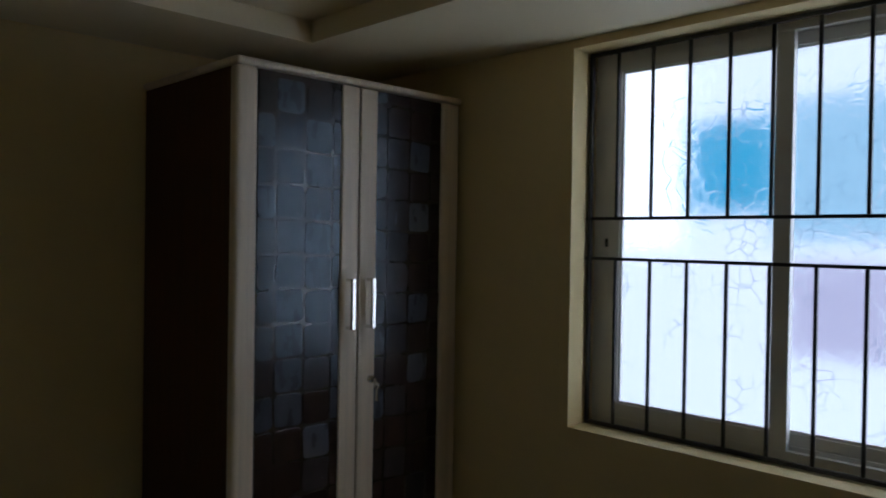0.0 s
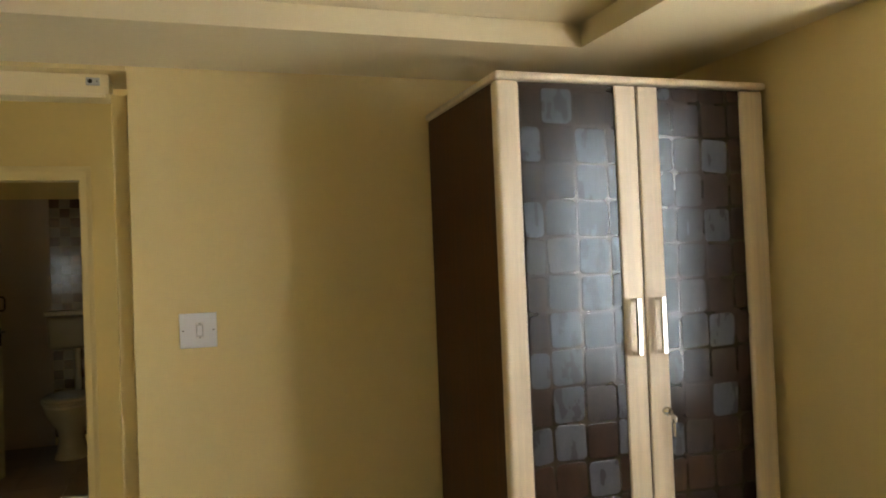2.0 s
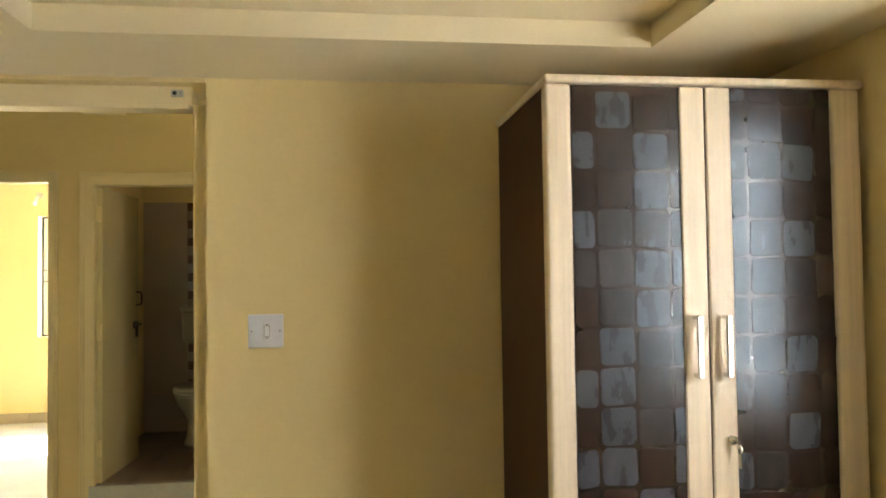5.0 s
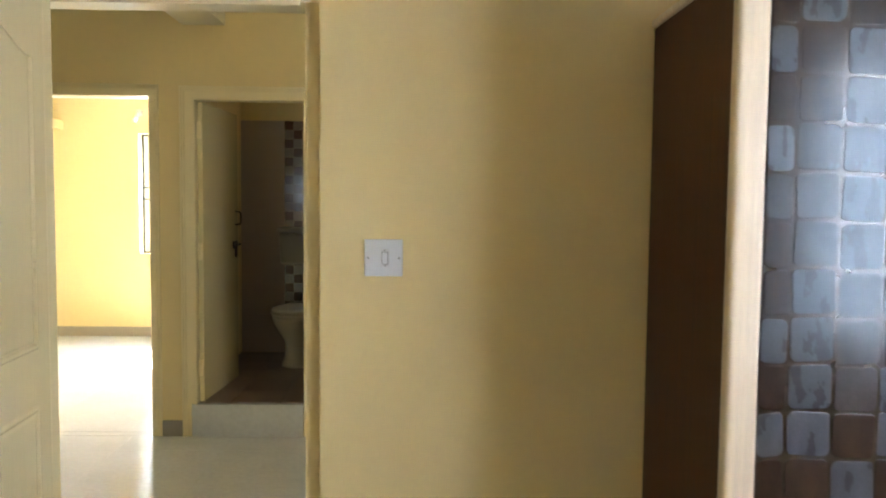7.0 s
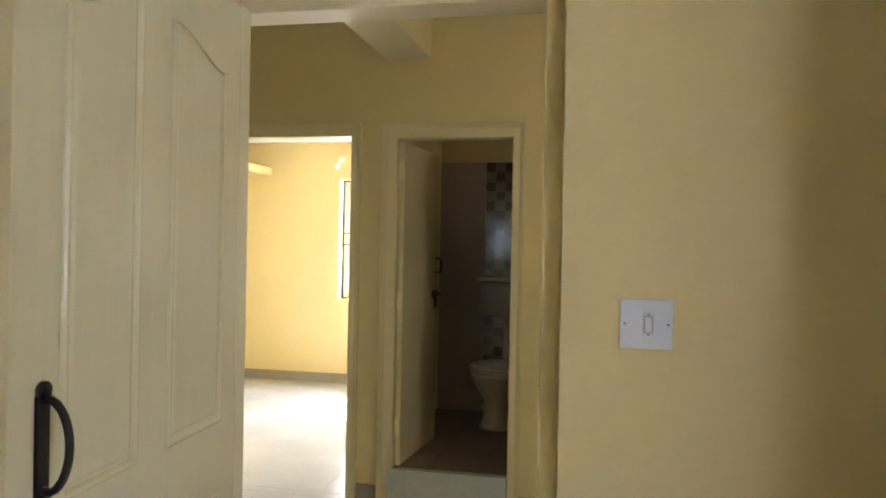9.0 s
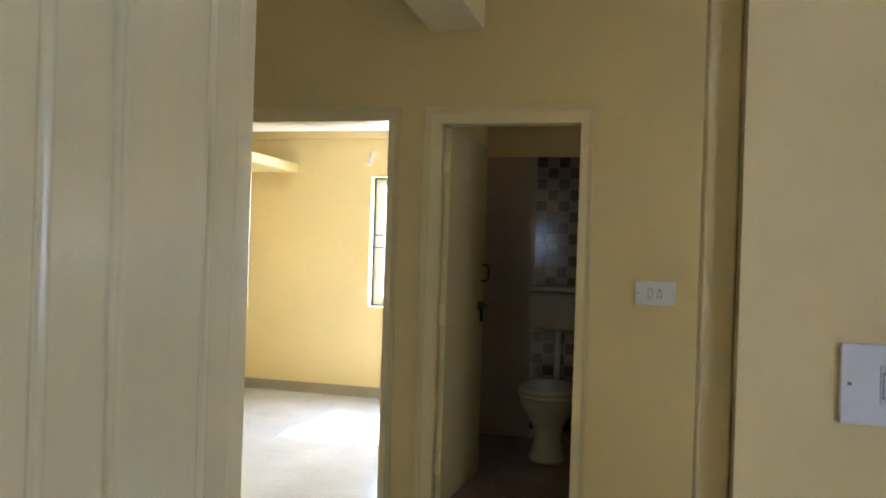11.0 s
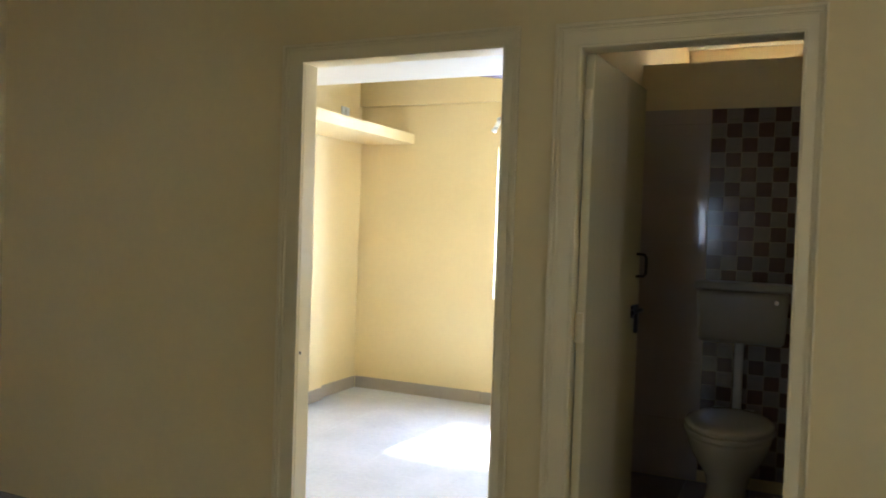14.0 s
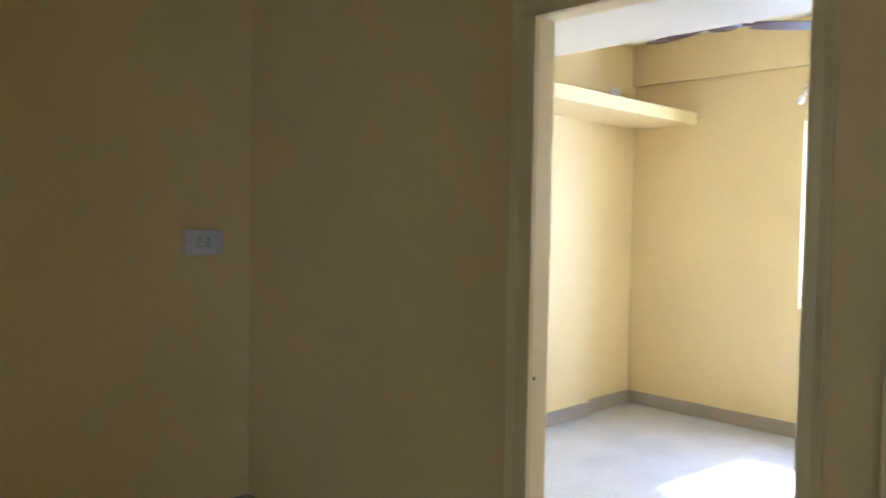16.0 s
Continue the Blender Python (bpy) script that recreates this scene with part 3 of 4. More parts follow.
# each printed square's shade, row by row from the top: d dark brown, m grey-brown, l blue-grey
TONES = (("dldd", "ldld", "ddlm", "lmmm", "mmll", "dmlm", "dlmm", "llmd", "dlml", "lldl", "ddld", "ddmd", "mddd"),
         ("lddd", "dddd", "mmld", "mmdd", "mmld", "mmdd", "mmdd", "mmld", "mddd", "ddld", "lmdd", "dddd", "dmdd"))


def wardrobe():
    X0, X1, YF, ZT = 0.841, 1.738, -0.645, 1.980
    t = thing("wardrobe", ((X0 + X1) / 2, -0.33, 0), "two-door wardrobe with light maple frame and dark squared gloss panels", "wardrobe")
    c = (X0 + X1) / 2
    oy = 0.33

    def bx(x0, x1, y0, y1, z0, z1, bev=0.0, seg=2):
        return box(x0 - c, x1 - c, y0 + oy, y1 + oy, z0, z1, bev, seg)

    part("side_panel", bx(X0 + 0.004, X0 + 0.022, YF + 0.035, -0.03, 0.0, ZT - 0.025), WENGE, t, "dark wenge side panel")
    part("side_panel", bx(X1 - 0.022, X1 - 0.004, YF + 0.035, -0.03, 0.0, ZT - 0.025), WENGE, t, "dark wenge side panel")
    part("back_panel", bx(X0 + 0.024, X1 - 0.024, -0.04, -0.032, 0.06, ZT - 0.03), WENGE, t)
    part("bottom_panel", bx(X0 + 0.024, X1 - 0.024, YF + 0.04, -0.042, 0.06, 0.078), WENGE, t)
    part("plinth", bx(X0 + 0.024, X1 - 0.024, YF + 0.05, YF + 0.068, 0.0, 0.058), WENGE, t)
    part("top_panel", bx(X0 - 0.006, X1 + 0.010, YF - 0.012, -0.025, ZT - 0.022, ZT, 0.009, 3), MAPLE, t, "light maple top with rounded edge")
    part("corner_post", bx(X0 - 0.006, 0.908, YF - 0.008, YF + 0.032, 0.0, ZT - 0.024, 0.013, 4), MAPLE, t, "rounded light maple corner post")
    part("corner_post", bx(1.650, X1, YF - 0.008, YF + 0.032, 0.0, ZT - 0.024, 0.013, 4), MAPLE, t, "rounded light maple corner post")
    zb, zt = 0.062, ZT - 0.028
    ROW = 0.1046
    made = 0
    for side, p0, p1, s0, s1 in ((0, 0.910, 1.207, 1.2075, 1.2775), (1, 1.353, 1.648, 1.282, 1.3525)):
        leaf = part("door", bx(min(p0, s0), max(p1, s1), YF + 0.002, YF + 0.018, zb, zt), WENGE, t, "dark wardrobe door leaf")
        part("gloss_board", bx(p0, p1, YF - 0.001, YF + 0.0015, zb, zt), GLOSS_PANEL, leaf, "dark glossy brown board")
        part("stile", bx(s0, s1, YF - 0.009, YF + 0.0015, zb, zt, 0.006, 3), MAPLE, leaf, "light maple stile")
        cuts = (p0 - 0.04, 0.972, 1.074, 1.176, p1 + 0.07) if side == 0 else (p0 - 0.052, 1.401, 1.501, 1.598, p1 + 0.05)
        top = 1.936 if side == 0 else 1.909 + ROW
        for j in range(19):
            tones = TONES[side][j] if j < len(TONES[side]) else "ddmd"
            for i in range(4):
                xa, xb = max(cuts[i] + 0.0037, p0 + 0.001), min(cuts[i + 1] - 0.0037, p1 - 0.001)
                zc = top - j * ROW + 0.003 * math.sin(i * 2.1 + side)
                za, zc2 = max(zc - ROW + 0.0037, zb + 0.002), min(zc - 0.0037, zt - 0.002)
                if xb - xa < 0.015 or zc2 - za < 0.015:
                    continue
                rnd = random.Random(made * 7 + 3)
                o = part("square", wobble_square(xb - xa, zc2 - za, made, 0.0012 + 0.0001 * (made % 5)), SQUARES[tones[i]], leaf)
                o.location = ((xa + xb) / 2 - c + rnd.uniform(-0.001, 0.001), YF - 0.0012 + oy, (za + zc2) / 2)
                o.rotation_euler = (0, radians(rnd.uniform(-0.6, 0.6)), 0)
                made += 1
        hx = 1.236 if side == 0 else 1.318
        bar = part("bar_handle", bx(hx - 0.007, hx + 0.007, YF - 0.045, YF - 0.033, 1.174, 1.337, 0.002), CHROME, leaf, "brushed chrome bar handle")
        for z in (1.174, 1.327):
            part("handle_leg", bx(hx - 0.0055, hx + 0.0055, YF - 0.034, YF - 0.006, z, z + 0.010, 0.001), CHROME, bar)
        if side == 1:
            lk = part("lock", cyl((1.333 - c, YF - 0.008 + oy, 1.004), (1.333 - c, YF - 0.020 + oy, 1.004), 0.012), CHROME, leaf, "round chrome lock", True)
            key = bx(1.3315, 1.3345, YF - 0.040, YF - 0.020, 0.998, 1.010, 0.001)
            part("key", key, CHROME, lk, "key left in the lock")
            bm = cyl((1.338 - c, YF - 0.036 + oy, 0.985), (1.341 - c, YF - 0.036 + oy, 0.985), 0.013)
            add_box(bm, 1.338 - c, 1.341 - c, YF - 0.040 + oy, YF - 0.032 + oy, 0.935, 0.985)
            part("spare_key", bm, CHROME, lk, "spare key hanging from the ring")
    return t


wardrobe()


# ---- windows ----
def grille_window(name, at, rz, w, h, rails, gap, label, fill=(), iron=0.05, side=0.045, first=None):
    """A sliding window in its opening with an iron grille on the room side. Local: x along the wall, +y outwards, z up from the sill."""
    t = thing(name, at, label, "window", kind="structure", rz=rz)
    depth, low = iron + 0.045, 0.03
    part("window_frame", slab([0, side, w - side, w], [0, low, h - low, h],
                              lambda u, v: not (side < u < w - side and low < v < h - low),
                              lambda u, v, k: (u, depth + k, v), 0.06), UPVC, t, "grey-white window frame")
    part("track", box(side, w - side, depth + 0.020, depth + 0.026, low, low + 0.012), UPVC, t)
    half = w / 2
    for i, (a, b) in enumerate(((side, half + 0.03), (half - 0.03, w - side))):
        y0 = depth + 0.030 * i - 0.002
        s = part("sash", slab([a, a + 0.042, b - 0.042, b], [low + 0.001, low + 0.045, h - low - 0.036, h - low - 0.001],
                              lambda u, v, a=a, b=b: not (a + 0.042 < u < b - 0.042 and low + 0.045 < v < h - low - 0.036),
                              lambda u, v, k, y0=y0: (u, y0 + k, v), 0.024), UPVC, t, "grey-white sliding sash")
        bead = slab([a + 0.0422, a + 0.050, b - 0.050, b - 0.0422], [low + 0.0452, low + 0.053, h - low - 0.044, h - low - 0.0362],
                    lambda u, v, a=a, b=b: not (a + 0.050 < u < b - 0.050 and low + 0.053 < v < h - low - 0.044),
                    lambda u, v, k, y0=y0: (u, y0 + 0.006 + k, v), 0.012)
        part("glazing_bead", bead, IRON if fill == () else UPVC, s)
        if i in fill:
            g = part("pane", box(a + 0.043, b - 0.043, y0 + 0.010, y0 + 0.014, low + 0.046, h - low - 0.037), FROSTED, s, "frosted crackle glass pane")
            g.visible_shadow = False
    # iron grille
    g = part("grille", slab([0.002, 0.014, w - 0.014, w - 0.002], [0.002, 0.014, h - 0.014, h - 0.002],
                            lambda u, v: not (0.014 < u < w - 0.014 and 0.014 < v < h - 0.014),
                            lambda u, v, k: (u, iron + k, v), 0.014), IRON, t, "black iron grille frame")
    for z in rails:
        part("rail", box(-0.010, w + 0.010, iron + 0.002, iron + 0.012, z - 0.005, z + 0.005), IRON, g)
    u = (first or gap) - gap
    while u + gap < w - 0.04:
        u += gap
        for za, zb in ((0.014, rails[0]), (rails[1], h - 0.014)):
            part("bar", box(u - 0.005, u + 0.005, iron + 0.0025, iron + 0.0115, za, zb, 0.0015, 1), IRON, g)
    return t


wn = grille_window("window_1", (XW, -1.138, 0.866), -90, 1.22, 1.220, (0.546, 0.676), 0.1228, "wide sliding window with frosted panes behind a black grille", (0, 1), 0.082, 0.055, 0.108)
part("sash_lock", box(0.046, 0.054, 0.120, 0.127, 0.585, 0.612, 0.002), HOLE, wn)
grille_window("window_2", (-2.748, YB, 0.868), 0, 1.144, 1.234, (0.563, 0.683), 0.13, "bright bedroom window with a black iron grille", (), 0.085)
grille_window("window_3", (0.262, YB, 1.203), 0, 0.68, 0.898, (0.36, 0.475), 0.137, "bright kitchen window with a black iron grille", (), 0.085)

grille_window("window_4", (-1.188, 0.1, 1.304), 180, 0.284, 0.472, (0.20, 0.27), 0.094, "small high window of the hall with an iron grille", (), 0.03, 0.02)

# distance outside the first window, as panels that glow in place of daylight
plain("backdrop", box(2.95, 2.97, -2.16, -0.08, -0.3, 4.6), GLOW_BACKDROP, "pale self-glowing backdrop outside the frosted window", "backdrop")
# bright and middle panels: unseen, added to light wall and wardrobe through the glass
plain("backdrop_fill_bright", box(2.95, 2.97, -6.8, -3.45, -0.3, 4.6), GLOW_FILL_BRIGHT, "bright glowing panel added out of view to light the room", "backdrop")
plain("backdrop_fill_mid", box(2.95, 2.97, -3.448, -2.162, -0.3, 4.6), GLOW_FILL_MID, "middling glowing panel added out of view to light the room", "backdrop")
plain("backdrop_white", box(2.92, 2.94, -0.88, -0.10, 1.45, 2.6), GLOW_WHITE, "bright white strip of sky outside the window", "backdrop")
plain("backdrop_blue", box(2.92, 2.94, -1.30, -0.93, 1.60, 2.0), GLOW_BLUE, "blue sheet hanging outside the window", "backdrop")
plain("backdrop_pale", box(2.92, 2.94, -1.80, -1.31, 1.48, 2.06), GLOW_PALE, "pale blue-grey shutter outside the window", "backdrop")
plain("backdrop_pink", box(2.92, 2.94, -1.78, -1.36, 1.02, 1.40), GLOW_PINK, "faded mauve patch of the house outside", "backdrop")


# ---- bedroom things ----
# storage loft over the bedroom door
plain("loft_shelf", box(-3.994, XT - 0.122, YH + 0.083, 3.13, 2.130, 2.21, 0.004), WHITE_CEIL, "white plastered loft slab above the bedroom door", "shelf")
lf = thing("loft_shelf", (-3.995, 4.0, 2.139), "cream painted concrete loft shelf along the bedroom wall", "shelf", kind="structure")
part("slab", box(0.001, 0.480, -0.86, YB - 4.0 - 0.002, 0.0, 0.086, 0.004), YELLOW, lf)

bh = thing("bulb_holder", (-2.735, YB - 0.001, 2.315), "white angled bulb holder on the bedroom wall", "light fitting")
part("base", cyl((0, 0, 0), (0, -0.03, 0), 0.032, 0.028), PVC, bh, "", True)
part("holder", cyl((0, -0.028, 0), (-0.01, -0.075, -0.06), 0.02, 0.018), PVC, bh, "", True)
part("bulb", cyl((-0.01, -0.075, -0.06), (-0.02, -0.10, -0.095), 0.017, 0.022), PLASTIC, bh, "", True)


def ceiling_fan(at):
    t = thing("ceiling_fan", at, "brown three-blade ceiling fan at rest", "fan")
    part("down_rod", cyl((0, 0, 0.028), (0, 0, H - at[2]), 0.009), PVC, t, "white down rod")
    part("canopy", cyl((0, 0, H - at[2] - 0.035), (0, 0, H - at[2]), 0.02, 0.035), PVC, t, "white ceiling canopy", True)
    part("motor", loft([oval(0, 0, z, r, r) for z, r in ((-0.022, 0.03), (-0.02, 0.07), (-0.008, 0.095), (0.012, 0.095), (0.026, 0.06), (0.03, 0.02))]), FAN_BROWN, t, "", True)
    for k in range(3):
        bm = bmesh.new()
        rings = []
        for u, hw in ((0.15, 0.042), (0.25, 0.056), (0.40, 0.060), (0.46, 0.054), (0.48, 0.040)):
            rings.append([(u, -hw, 0.006), (u, hw, -0.006), (u, hw, -0.010), (u, -hw, 0.002)])
        b = part("blade", loft(rings), FAN_BROWN, t, "brown metal blade")
        b.rotation_euler = (0, 0, radians(FAN_TURN + 120 * k))
        a = part("blade_arm", box(0.08, 0.2, -0.018, 0.018, -0.004, 0.003, 0.001), FAN_BROWN, t)
        a.rotation_euler = b.rotation_euler
    return t


FAN_TURN = 164
ceiling_fan((-2.55, 4.09, 2.40))


# ---- toilet things ----
def toilet_bowl():
    t = thing("toilet_bowl", (-0.766, 3.445, 0.2), "cream ceramic pedestal toilet with closed lid", "toilet")
    part("pedestal", loft([oval(0, 0.02, z, rx, ry, back=bk) for z, rx, ry, bk in
                           ((0, 0.115, 0.15, 1.3), (0.02, 0.112, 0.145, 1.3), (0.05, 0.095, 0.125, 1.4), (0.14, 0.082, 0.11, 1.6), (0.2, 0.095, 0.13, 1.5),
                            (0.26, 0.135, 0.19, 1.2), (0.32, 0.165, 0.245, 1.05), (0.365, 0.176, 0.27, 1.0), (0.39, 0.178, 0.275, 1.0))]), CERAMIC, t, "cream ceramic pedestal bowl", True)
    part("seat", loft([oval(0, 0.02, z, rx, ry, back=0.95) for z, rx, ry in ((0.392, 0.182, 0.282), (0.396, 0.188, 0.288), (0.41, 0.188, 0.288), (0.414, 0.183, 0.283))]), CERAMIC, t, "", True)
    part("lid", loft([oval(0, 0.02, z, rx, ry, back=0.95) for z, rx, ry in ((0.416, 0.180, 0.280), (0.42, 0.186, 0.286), (0.432, 0.184, 0.284), (0.440, 0.165, 0.262), (0.443, 0.12, 0.2))]), CERAMIC, t, "closed cream seat lid", True)
    part("lid_hinge", cyl((-0.09, 0.28, 0.425), (0.09, 0.28, 0.425), 0.012), CERAMIC, t)
    return t


toilet_bowl()
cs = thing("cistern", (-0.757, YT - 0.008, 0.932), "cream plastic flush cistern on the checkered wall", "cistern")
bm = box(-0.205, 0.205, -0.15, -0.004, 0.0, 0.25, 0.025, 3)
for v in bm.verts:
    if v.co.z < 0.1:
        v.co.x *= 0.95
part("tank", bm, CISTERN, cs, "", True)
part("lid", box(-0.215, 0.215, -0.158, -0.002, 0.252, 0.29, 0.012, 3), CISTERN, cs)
part("flush_knob", cyl((0.154, -0.162, 0.207), (0.154, -0.148, 0.207), 0.010), CHROME, cs)
fp = thing("flush_pipe", (-0.762, YT - 0.06, 0.6), "white flush pipe between cistern and bowl", "pipe")
part("pipe", tube([(0, 0, 0.338), (0, 0, 0.12), (0, -0.005, 0.04), (0, -0.04, 0.0), (0, -0.10, -0.01)], 0.02), PVC, fp, "", True)
dl = thing("ceiling_lamp", (-0.72, 5.22, H), "small unlit ceiling lamp above the partition", "lamp")
part("rose", cyl((0, 0, 0.002), (0, 0, -0.02), 0.04, 0.035), PVC, dl)
part("bulb", cyl((0, 0, -0.02), (0, 0, -0.07), 0.015, 0.024), PLASTIC, dl)

# ---- kitchen ----
ct = thing("kitchen_counter", (0.95, 5.3, 0.85), "black granite kitchen counter in an L without cabinets", "counter")
SX0, SX1, SY0, SY1 = 0.87, 1.27, 5.16, 5.54
bm = slab([0.022 - 0.95, SX0 - 0.95, SX1 - 0.95, 2.25 - 0.95], [5.05 - 5.3, SY0 - 5.3, SY1 - 5.3, YB - 0.012 - 5.3],
          lambda u, v: not (SX0 - 0.95 < u < SX1 - 0.95 and SY0 - 5.3 < v < SY1 - 5.3), lambda u, v, k: (u, v, -0.03 + k), 0.03)
part("back_slab", bm, GRANITE, ct, "polished black granite slab")
part("side_slab", box(1.06 - 0.95, 1.66 - 0.95, 3.3 - 5.3, 5.049 - 5.3, -0.03, 0.0, 0.002), GRANITE, ct, "polished black granite slab")
for x, y in ((0.05, 5.1), (1.55, 3.4), (1.55, 4.9)):
    part("bracket", box(x - 0.95, x + 0.04 - 0.95, y - 5.3, y + 0.04 - 5.3, -0.85, -0.031), STEEL, ct)
sk = thing("kitchen_sink", (1.07, 5.35, 0.85), "stainless steel sink bowl hung under the counter", "sink")
w2, d2 = (SX1 - SX0) / 2 - 0.003, (SY1 - SY0) / 2 - 0.003
bm = loft([[(sx * w2 * k, sy * d2 * k, z) for sx, sy in ((-1, -1), (1, -1), (1, 1), (-1, 1))] for z, k in ((0.001, 1.0), (-0.10, 0.985), (-0.135, 0.95), (-0.155, 0.88), (-0.165, 0.76))])
bm.faces.ensure_lookup_table()
bmesh.ops.delete(bm, geom=[f for f in bm.faces if all(v.co.z > 0 for v in f.verts)], context="FACES")
part("bowl", bm, STEEL, sk)
part("rim", slab([-w2 - 0.025, -w2 + 0.012, w2 - 0.012, w2 + 0.025], [-d2 - 0.025, -d2 + 0.012, d2 - 0.012, d2 + 0.025],
                 lambda u, v: abs(u) > w2 - 0.012 or abs(v) > d2 - 0.012, lambda u, v, k: (u, v, 0.0012 + k), 0.004), STEEL, sk)
part("drain", cyl((0.0, 0.0, -0.166), (0.0, 0.0, -0.20), 0.035, 0.025), STEEL, sk)
wp = thing("waste_pipe", (1.08, 5.35, 0.65), "white flexible waste pipe under the sink", "pipe")
part("pipe", tube([(0, 0, 0.0), (0.0, 0, -0.2), (-0.005, 0.02, -0.4), (0.01, 0.06, -0.55), (0.04, 0.16, -0.62), (0.06, 0.30, -0.63)], 0.022), PVC, wp, "", True)
tp = thing("tap", (1.03, YB - 0.011, 1.055), "chrome wall tap above the sink", "tap")
part("flange", cyl((0, 0, 0), (0, -0.012, 0), 0.03), STEEL, tp, "", True)
part("spout", tube([(0, -0.01, 0), (0, -0.05, 0.0), (0.01, -0.09, 0.0), (0.015, -0.12, -0.02), (0.015, -0.125, -0.05)], 0.012), STEEL, tp, "", True)
part("lever", tube([(0, -0.05, 0.005), (0.01, -0.055, 0.04), (0.03, -0.07, 0.075)], 0.011), STEEL, tp, "", True)
kl = thing("kitchen_loft", (0.6, 5.35, 2.12), "cream concrete loft shelf above the kitchen window", "shelf", kind="structure")
part("slab", box(0.024 - 0.6, 1.6 - 0.6, 5.05 - 5.35, YB - 0.002 - 5.35, 0.0, 0.08, 0.003), YELLOW, kl)
part("front_wall", box(0.024 - 0.6, 1.6 - 0.6, 5.058 - 5.35, 5.13 - 5.35, 0.081, H - 2.12 - 0.004), YELLOW, kl, "cream plastered front of the closed loft")
plain("floor_ledge", box(1.0, 2.2, 5.55, YB - 0.002, 0.0, 0.125, 0.004), SKIRT, "low cement ledge under the kitchen counter", "ledge")


# ---- tiled pieces ----
def tile_mesh(name, w, d, h, mat, bev=0.0007):
    bm = box(-w / 2, w / 2, -d / 2, d / 2, -h, 0, 0)
    top = [e for e in bm.edges if all(v.co.z > -1e-6 for v in e.verts)]
    bmesh.ops.bevel(bm, geom=top, offset=bev, segments=1, affect="EDGES")
    me = bpy.data.meshes.new(name)
    bmesh.ops.recalc_face_normals(bm, faces=bm.faces[:])
    bm.to_mesh(me)
    bm.free()
    me.materials.append(mat)
    return me


def lay(parent, name, x0, x1, y0, y1, size, gap, z, mat, h=0.010):
    """Rectangular tiles over a patch of floor; cut ones at the edges share their own mesh."""
    store = {}
    nx, ny = math.ceil((x1 - x0) / size), math.ceil((y1 - y0) / size)
    for i in range(nx):
        for j in range(ny):
            a, b = x0 + i * size + gap / 2, min(x0 + (i + 1) * size, x1) - gap / 2
            c, d = y0 + j * size + gap / 2, min(y0 + (j + 1) * size, y1) - gap / 2
            if b - a < 0.02 or d - c < 0.02:
                continue
            key = (round(b - a, 4), round(d - c, 4))
            if key not in store:
                store[key] = tile_mesh(name, *key, h, mat)
            o = new(name, store[key])
            o.location = ((a + b) / 2, (c + d) / 2, z + random.uniform(-0.0001, 0.0001))
            o.parent = parent


fl = tagged(new("floor_1"), "large glossy beige vitrified floor tiles with thin joints", "floor", kind="structure")
lay(fl, "tile", -1.02, XW, -4.0, -0.002, 0.6, 0.0007, 0.0, TILE)
lay(fl, "tile", -1.0, -0.197, 0.0, 0.10, 0.8, 0.003, 0.0, TILE)
fl = tagged(new("floor_2"), "large glossy beige vitrified floor tiles of the hall", "floor", kind="structure")
lay(fl, "tile", XH, 2.6, 0.262, YH - 0.002, 0.6, 0.0007, 0.0, TILE)
lay(fl, "tile", XH, -0.2, 0.102, 0.262, 0.6, 0.0007, 0.0, TILE)
lay(fl, "tile", -2.257, -1.453, YH, YH + 0.08, 0.8, 0.003, 0.0, TILE)
fl = tagged(new("floor_3"), "large glossy beige vitrified floor tiles of the bedroom", "floor", kind="structure")
lay(fl, "tile", XB, XT - 0.122, YH + 0.082, YB - 0.002, 0.6, 0.0007, 0.0, TILE)
fl = tagged(new("floor_4"), "beige vitrified floor tiles of the kitchen", "floor", kind="structure")
lay(fl, "tile", 0.022, 2.6, YH + 0.082, YB - 0.002, 0.6, 0.0007, 0.0, TILE)
lay(fl, "tile", 0.123, 1.019, YH, YH + 0.08, 0.6, 0.0007, 0.0, TILE)
fl = tagged(new("floor_5"), "dark brown matt toilet floor tiles", "floor", kind="structure")
lay(fl, "tile", XT + 0.002, -0.104, YH + 0.028, YT - 0.012, 0.3, 0.003, 0.2, BROWN_TILE)

# skirting tiles
SKM = {}


def skirting(along, a, b, fixed, side, h=0.10, z=0.0, size=0.6):
    """A row of skirting tiles on a wall face. along: 'x' or 'y'; side: the way it stands out."""
    global SKIRT_SET
    n = max(1, math.ceil((b - a) / size - 0.01))
    for k in range(n):
        p, q = a + k * size + 0.001, min(a + (k + 1) * size, b) - 0.001
        key = (along, round(q - p, 4), side, h)
        if key not in SKM:
            L = (q - p) / 2
            bm = box(-L, L, *sorted((0.0005 * side, 0.011 * side)), 0, h, 0.0015, 1) if along == "x" else box(*sorted((0.0005 * side, 0.011 * side)), -L, L, 0, h, 0.0015, 1)
            me = bpy.data.meshes.new("skirting_tile")
            bm.to_mesh(me)
            bm.free()
            me.materials.append(SKIRT)
            SKM[key] = me
        o = new("skirting_tile", SKM[key])
        o.location = ((p + q) / 2, fixed, z) if along == "x" else (fixed, (p + q) / 2, z)
        o.parent = SKIRT_SET


SKIRT_SET = tagged(new("baseboard"), "grey-brown tile skirting along the walls", "baseboard", kind="structure")
skirting("x", XH + 0.012, -2.357, YH, -1)
skirting("x", -1.394, -1.274, YH, -1, h=0.097)
skirting("x", -0.476, 0.122, YH, -1)
skirting("y", 0.105, YH - 0.012, XH, 1)
skirting("x", XB + 0.012, XT - 0.122, YB, -1)
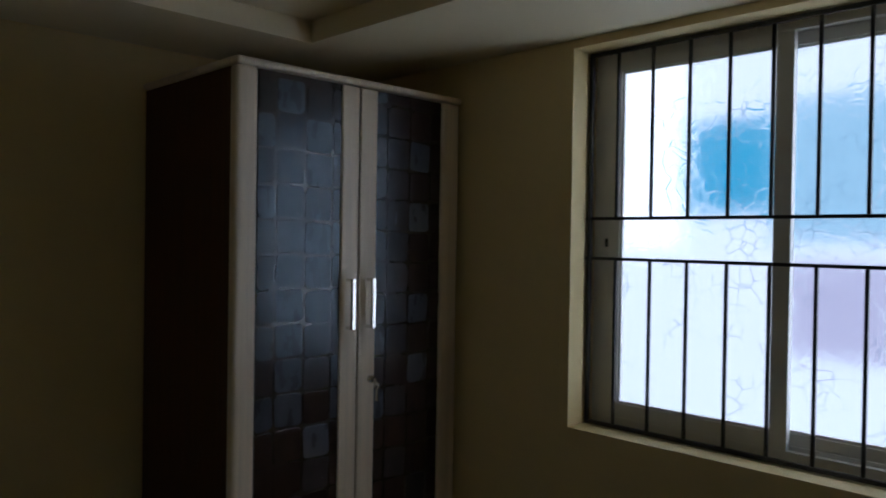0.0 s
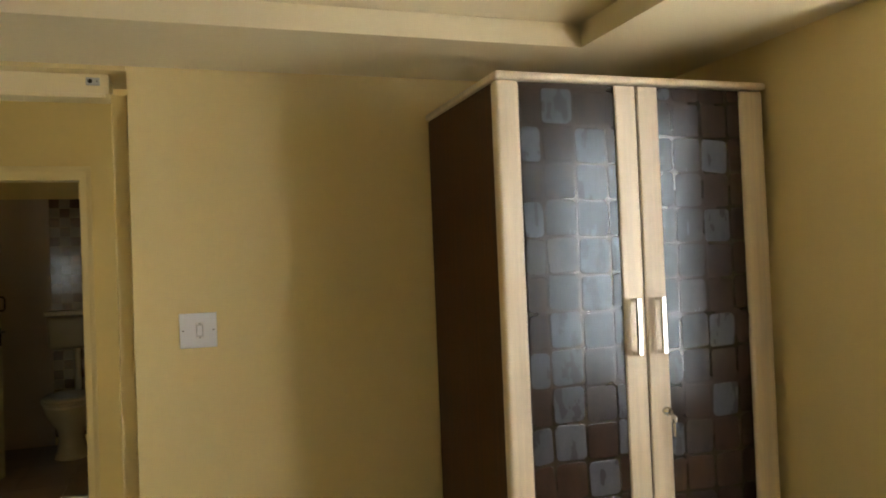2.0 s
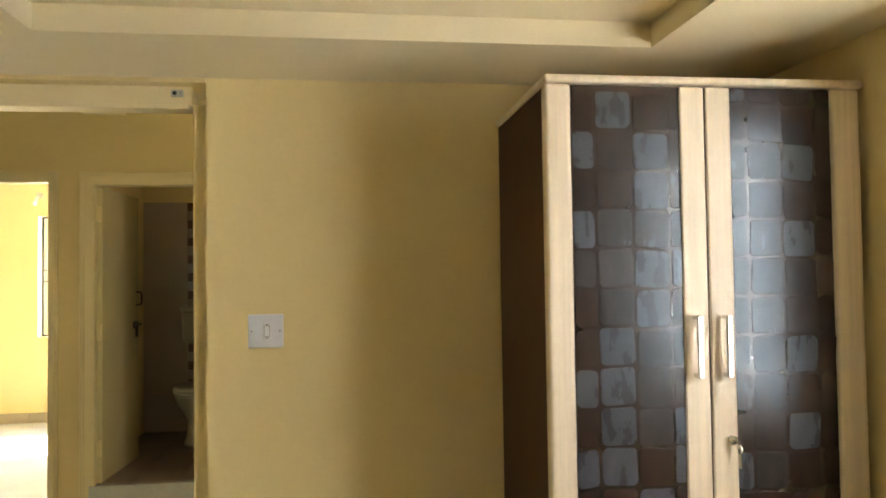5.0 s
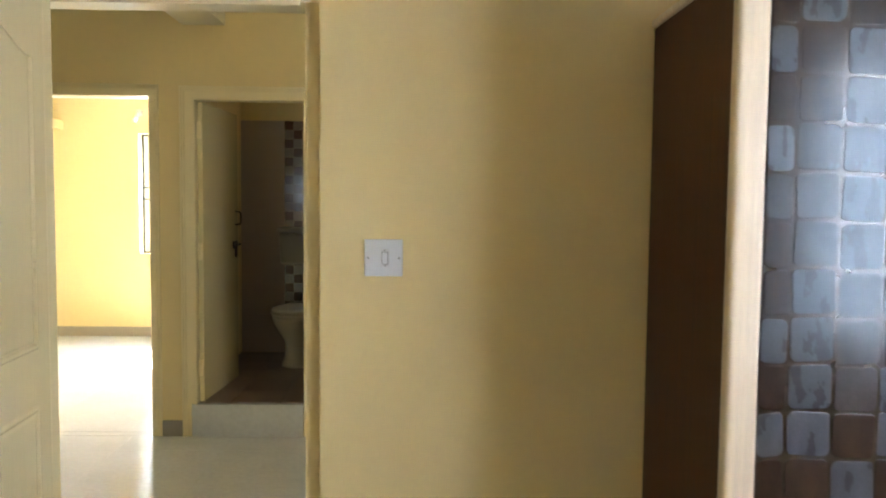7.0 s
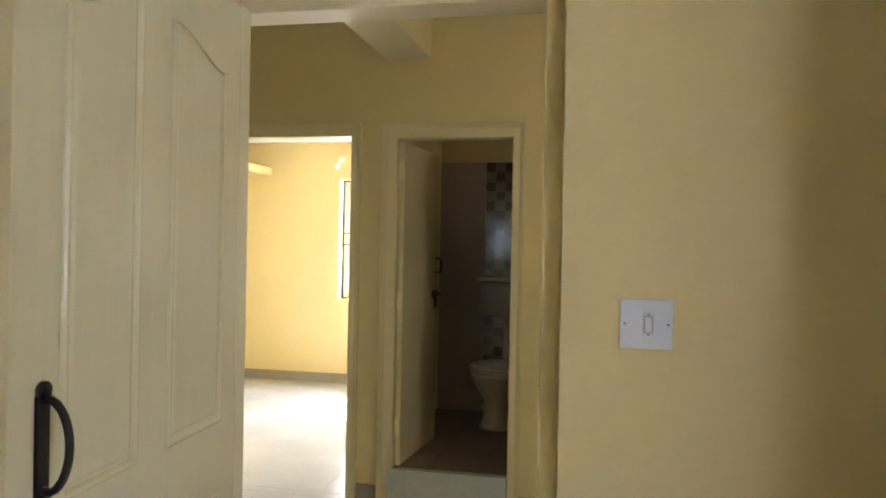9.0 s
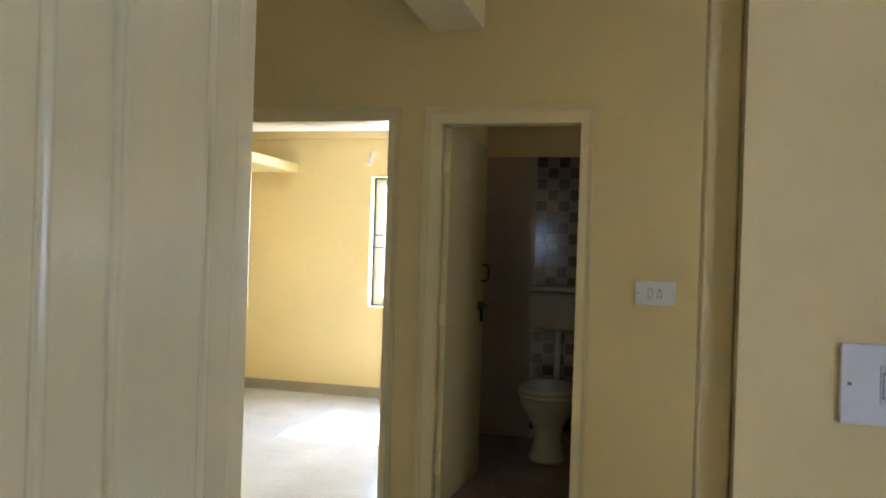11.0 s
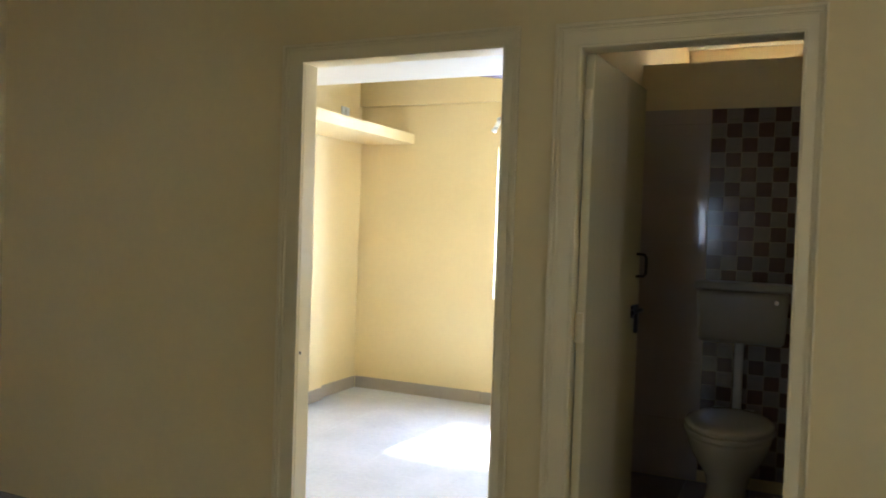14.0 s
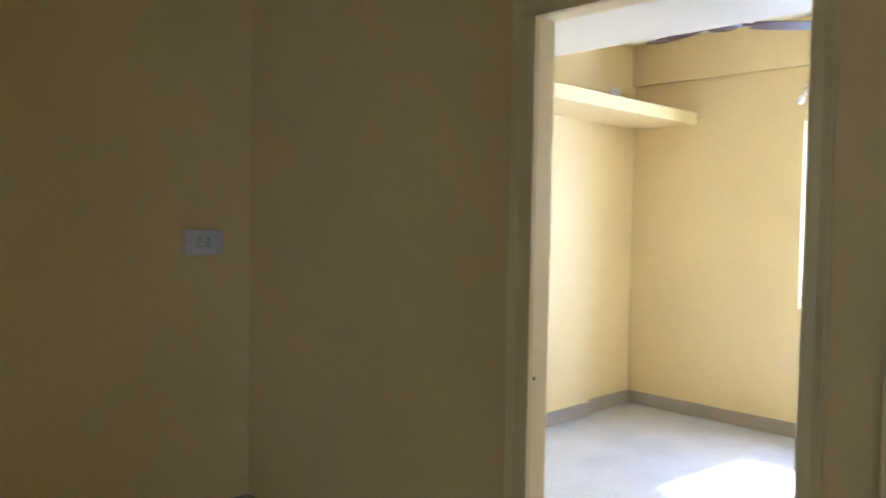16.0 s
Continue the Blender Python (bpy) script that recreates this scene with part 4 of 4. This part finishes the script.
skirting("y", YH + 0.13, 5.125, -3.996, 1)
skirting("y", 5.127, YB - 0.012, XB, 1)
skirting("y", YH + 0.13, YB - 0.012, XT - 0.12, -1)
skirting("x", 0.022, 0.998, YB, -1)
skirting("x", -3.98, -2.262, YH + 0.08, 1)
skirting("y", YH + 0.13, YB - 0.012, 0.02, 1)
skirting("x", -0.13, 0.845, 0.0, -1)

# toilet wall tiles: plain glossy ones, and a checkered band
wt = tagged(new("wall_tiles_1"), "glossy grey toilet wall tiles with a brown checkered band", "wall tiles", kind="structure")


def upright(name, w, h, mat, thick=0.008, bev=0.001, pillow=0.0):
    bm = box(-w / 2, w / 2, -thick, 0, -h / 2, h / 2)
    es = [e for e in bm.edges if all(v.co.y < -thick + 1e-6 for v in e.verts)]
    bmesh.ops.bevel(bm, geom=es, offset=bev, segments=2 if pillow else 1, affect="EDGES")
    me = bpy.data.meshes.new(name)
    bmesh.ops.recalc_face_normals(bm, faces=bm.faces[:])
    bm.to_mesh(me)
    bm.free()
    me.materials.append(mat)
    return me


def tile_wall(parent, name, x0, x1, z0, z1, y, w, h, mat, gap=0.002, face=None):
    store = {}
    for i in range(math.ceil((x1 - x0) / w - 0.01)):
        for j in range(math.ceil((z1 - z0) / h - 0.01)):
            a, b = x0 + i * w + gap / 2, min(x0 + (i + 1) * w, x1) - gap / 2
            c, d = z0 + j * h + gap / 2, min(z0 + (j + 1) * h, z1) - gap / 2
            if b - a < 0.01 or d - c < 0.01:
                continue
            key = (round(b - a, 4), round(d - c, 4))
            if key not in store:
                store[key] = upright(name, *key, mat)
            o = new(name, store[key])
            o.location = ((a + b) / 2, y, (c + d) / 2)
            o.parent = parent


tile_wall(wt, "tile", XT + 0.002, -0.941, 0.2, 2.075, YT - 0.001, 0.37, 0.30, GREY_TILE, 0.0008)
tile_wall(wt, "tile", -0.502, -0.104, 0.2, 2.075, YT - 0.001, 0.40, 0.30, GREY_TILE, 0.0008)
S = 0.0728
dark = upright("checker_square", S - 0.001, S - 0.001, CHECK_DARK, 0.010, 0.012, 1.0)
light = upright("checker_square", S - 0.001, S - 0.001, CHECK_LIGHT, 0.013, 0.016, 1.0)
for i in range(6):
    for j in range(26):
        z = 2.075 - (j + 0.5) * S
        if z < 0.23:
            continue
        o = new("checker_square", dark if (i + j) % 2 == 0 else light)
        o.location = (-0.940 + (i + 0.5) * S, YT - 0.001, z)
        o.parent = wt
kt = tagged(new("wall_tiles_2"), "white marble-look kitchen splashback tiles with thin grey veins", "wall tiles", kind="structure")
tile_wall(kt, "tile", 0.022, 0.26, 0.855, 1.62, YB - 0.001, 0.6, 0.40, MARBLE)
tile_wall(kt, "tile", 0.26, 0.945, 0.855, 1.199, YB - 0.001, 0.6, 0.40, MARBLE)
tile_wall(kt, "tile", 0.945, 2.4, 0.855, 1.62, YB - 0.001, 0.6, 0.40, MARBLE)
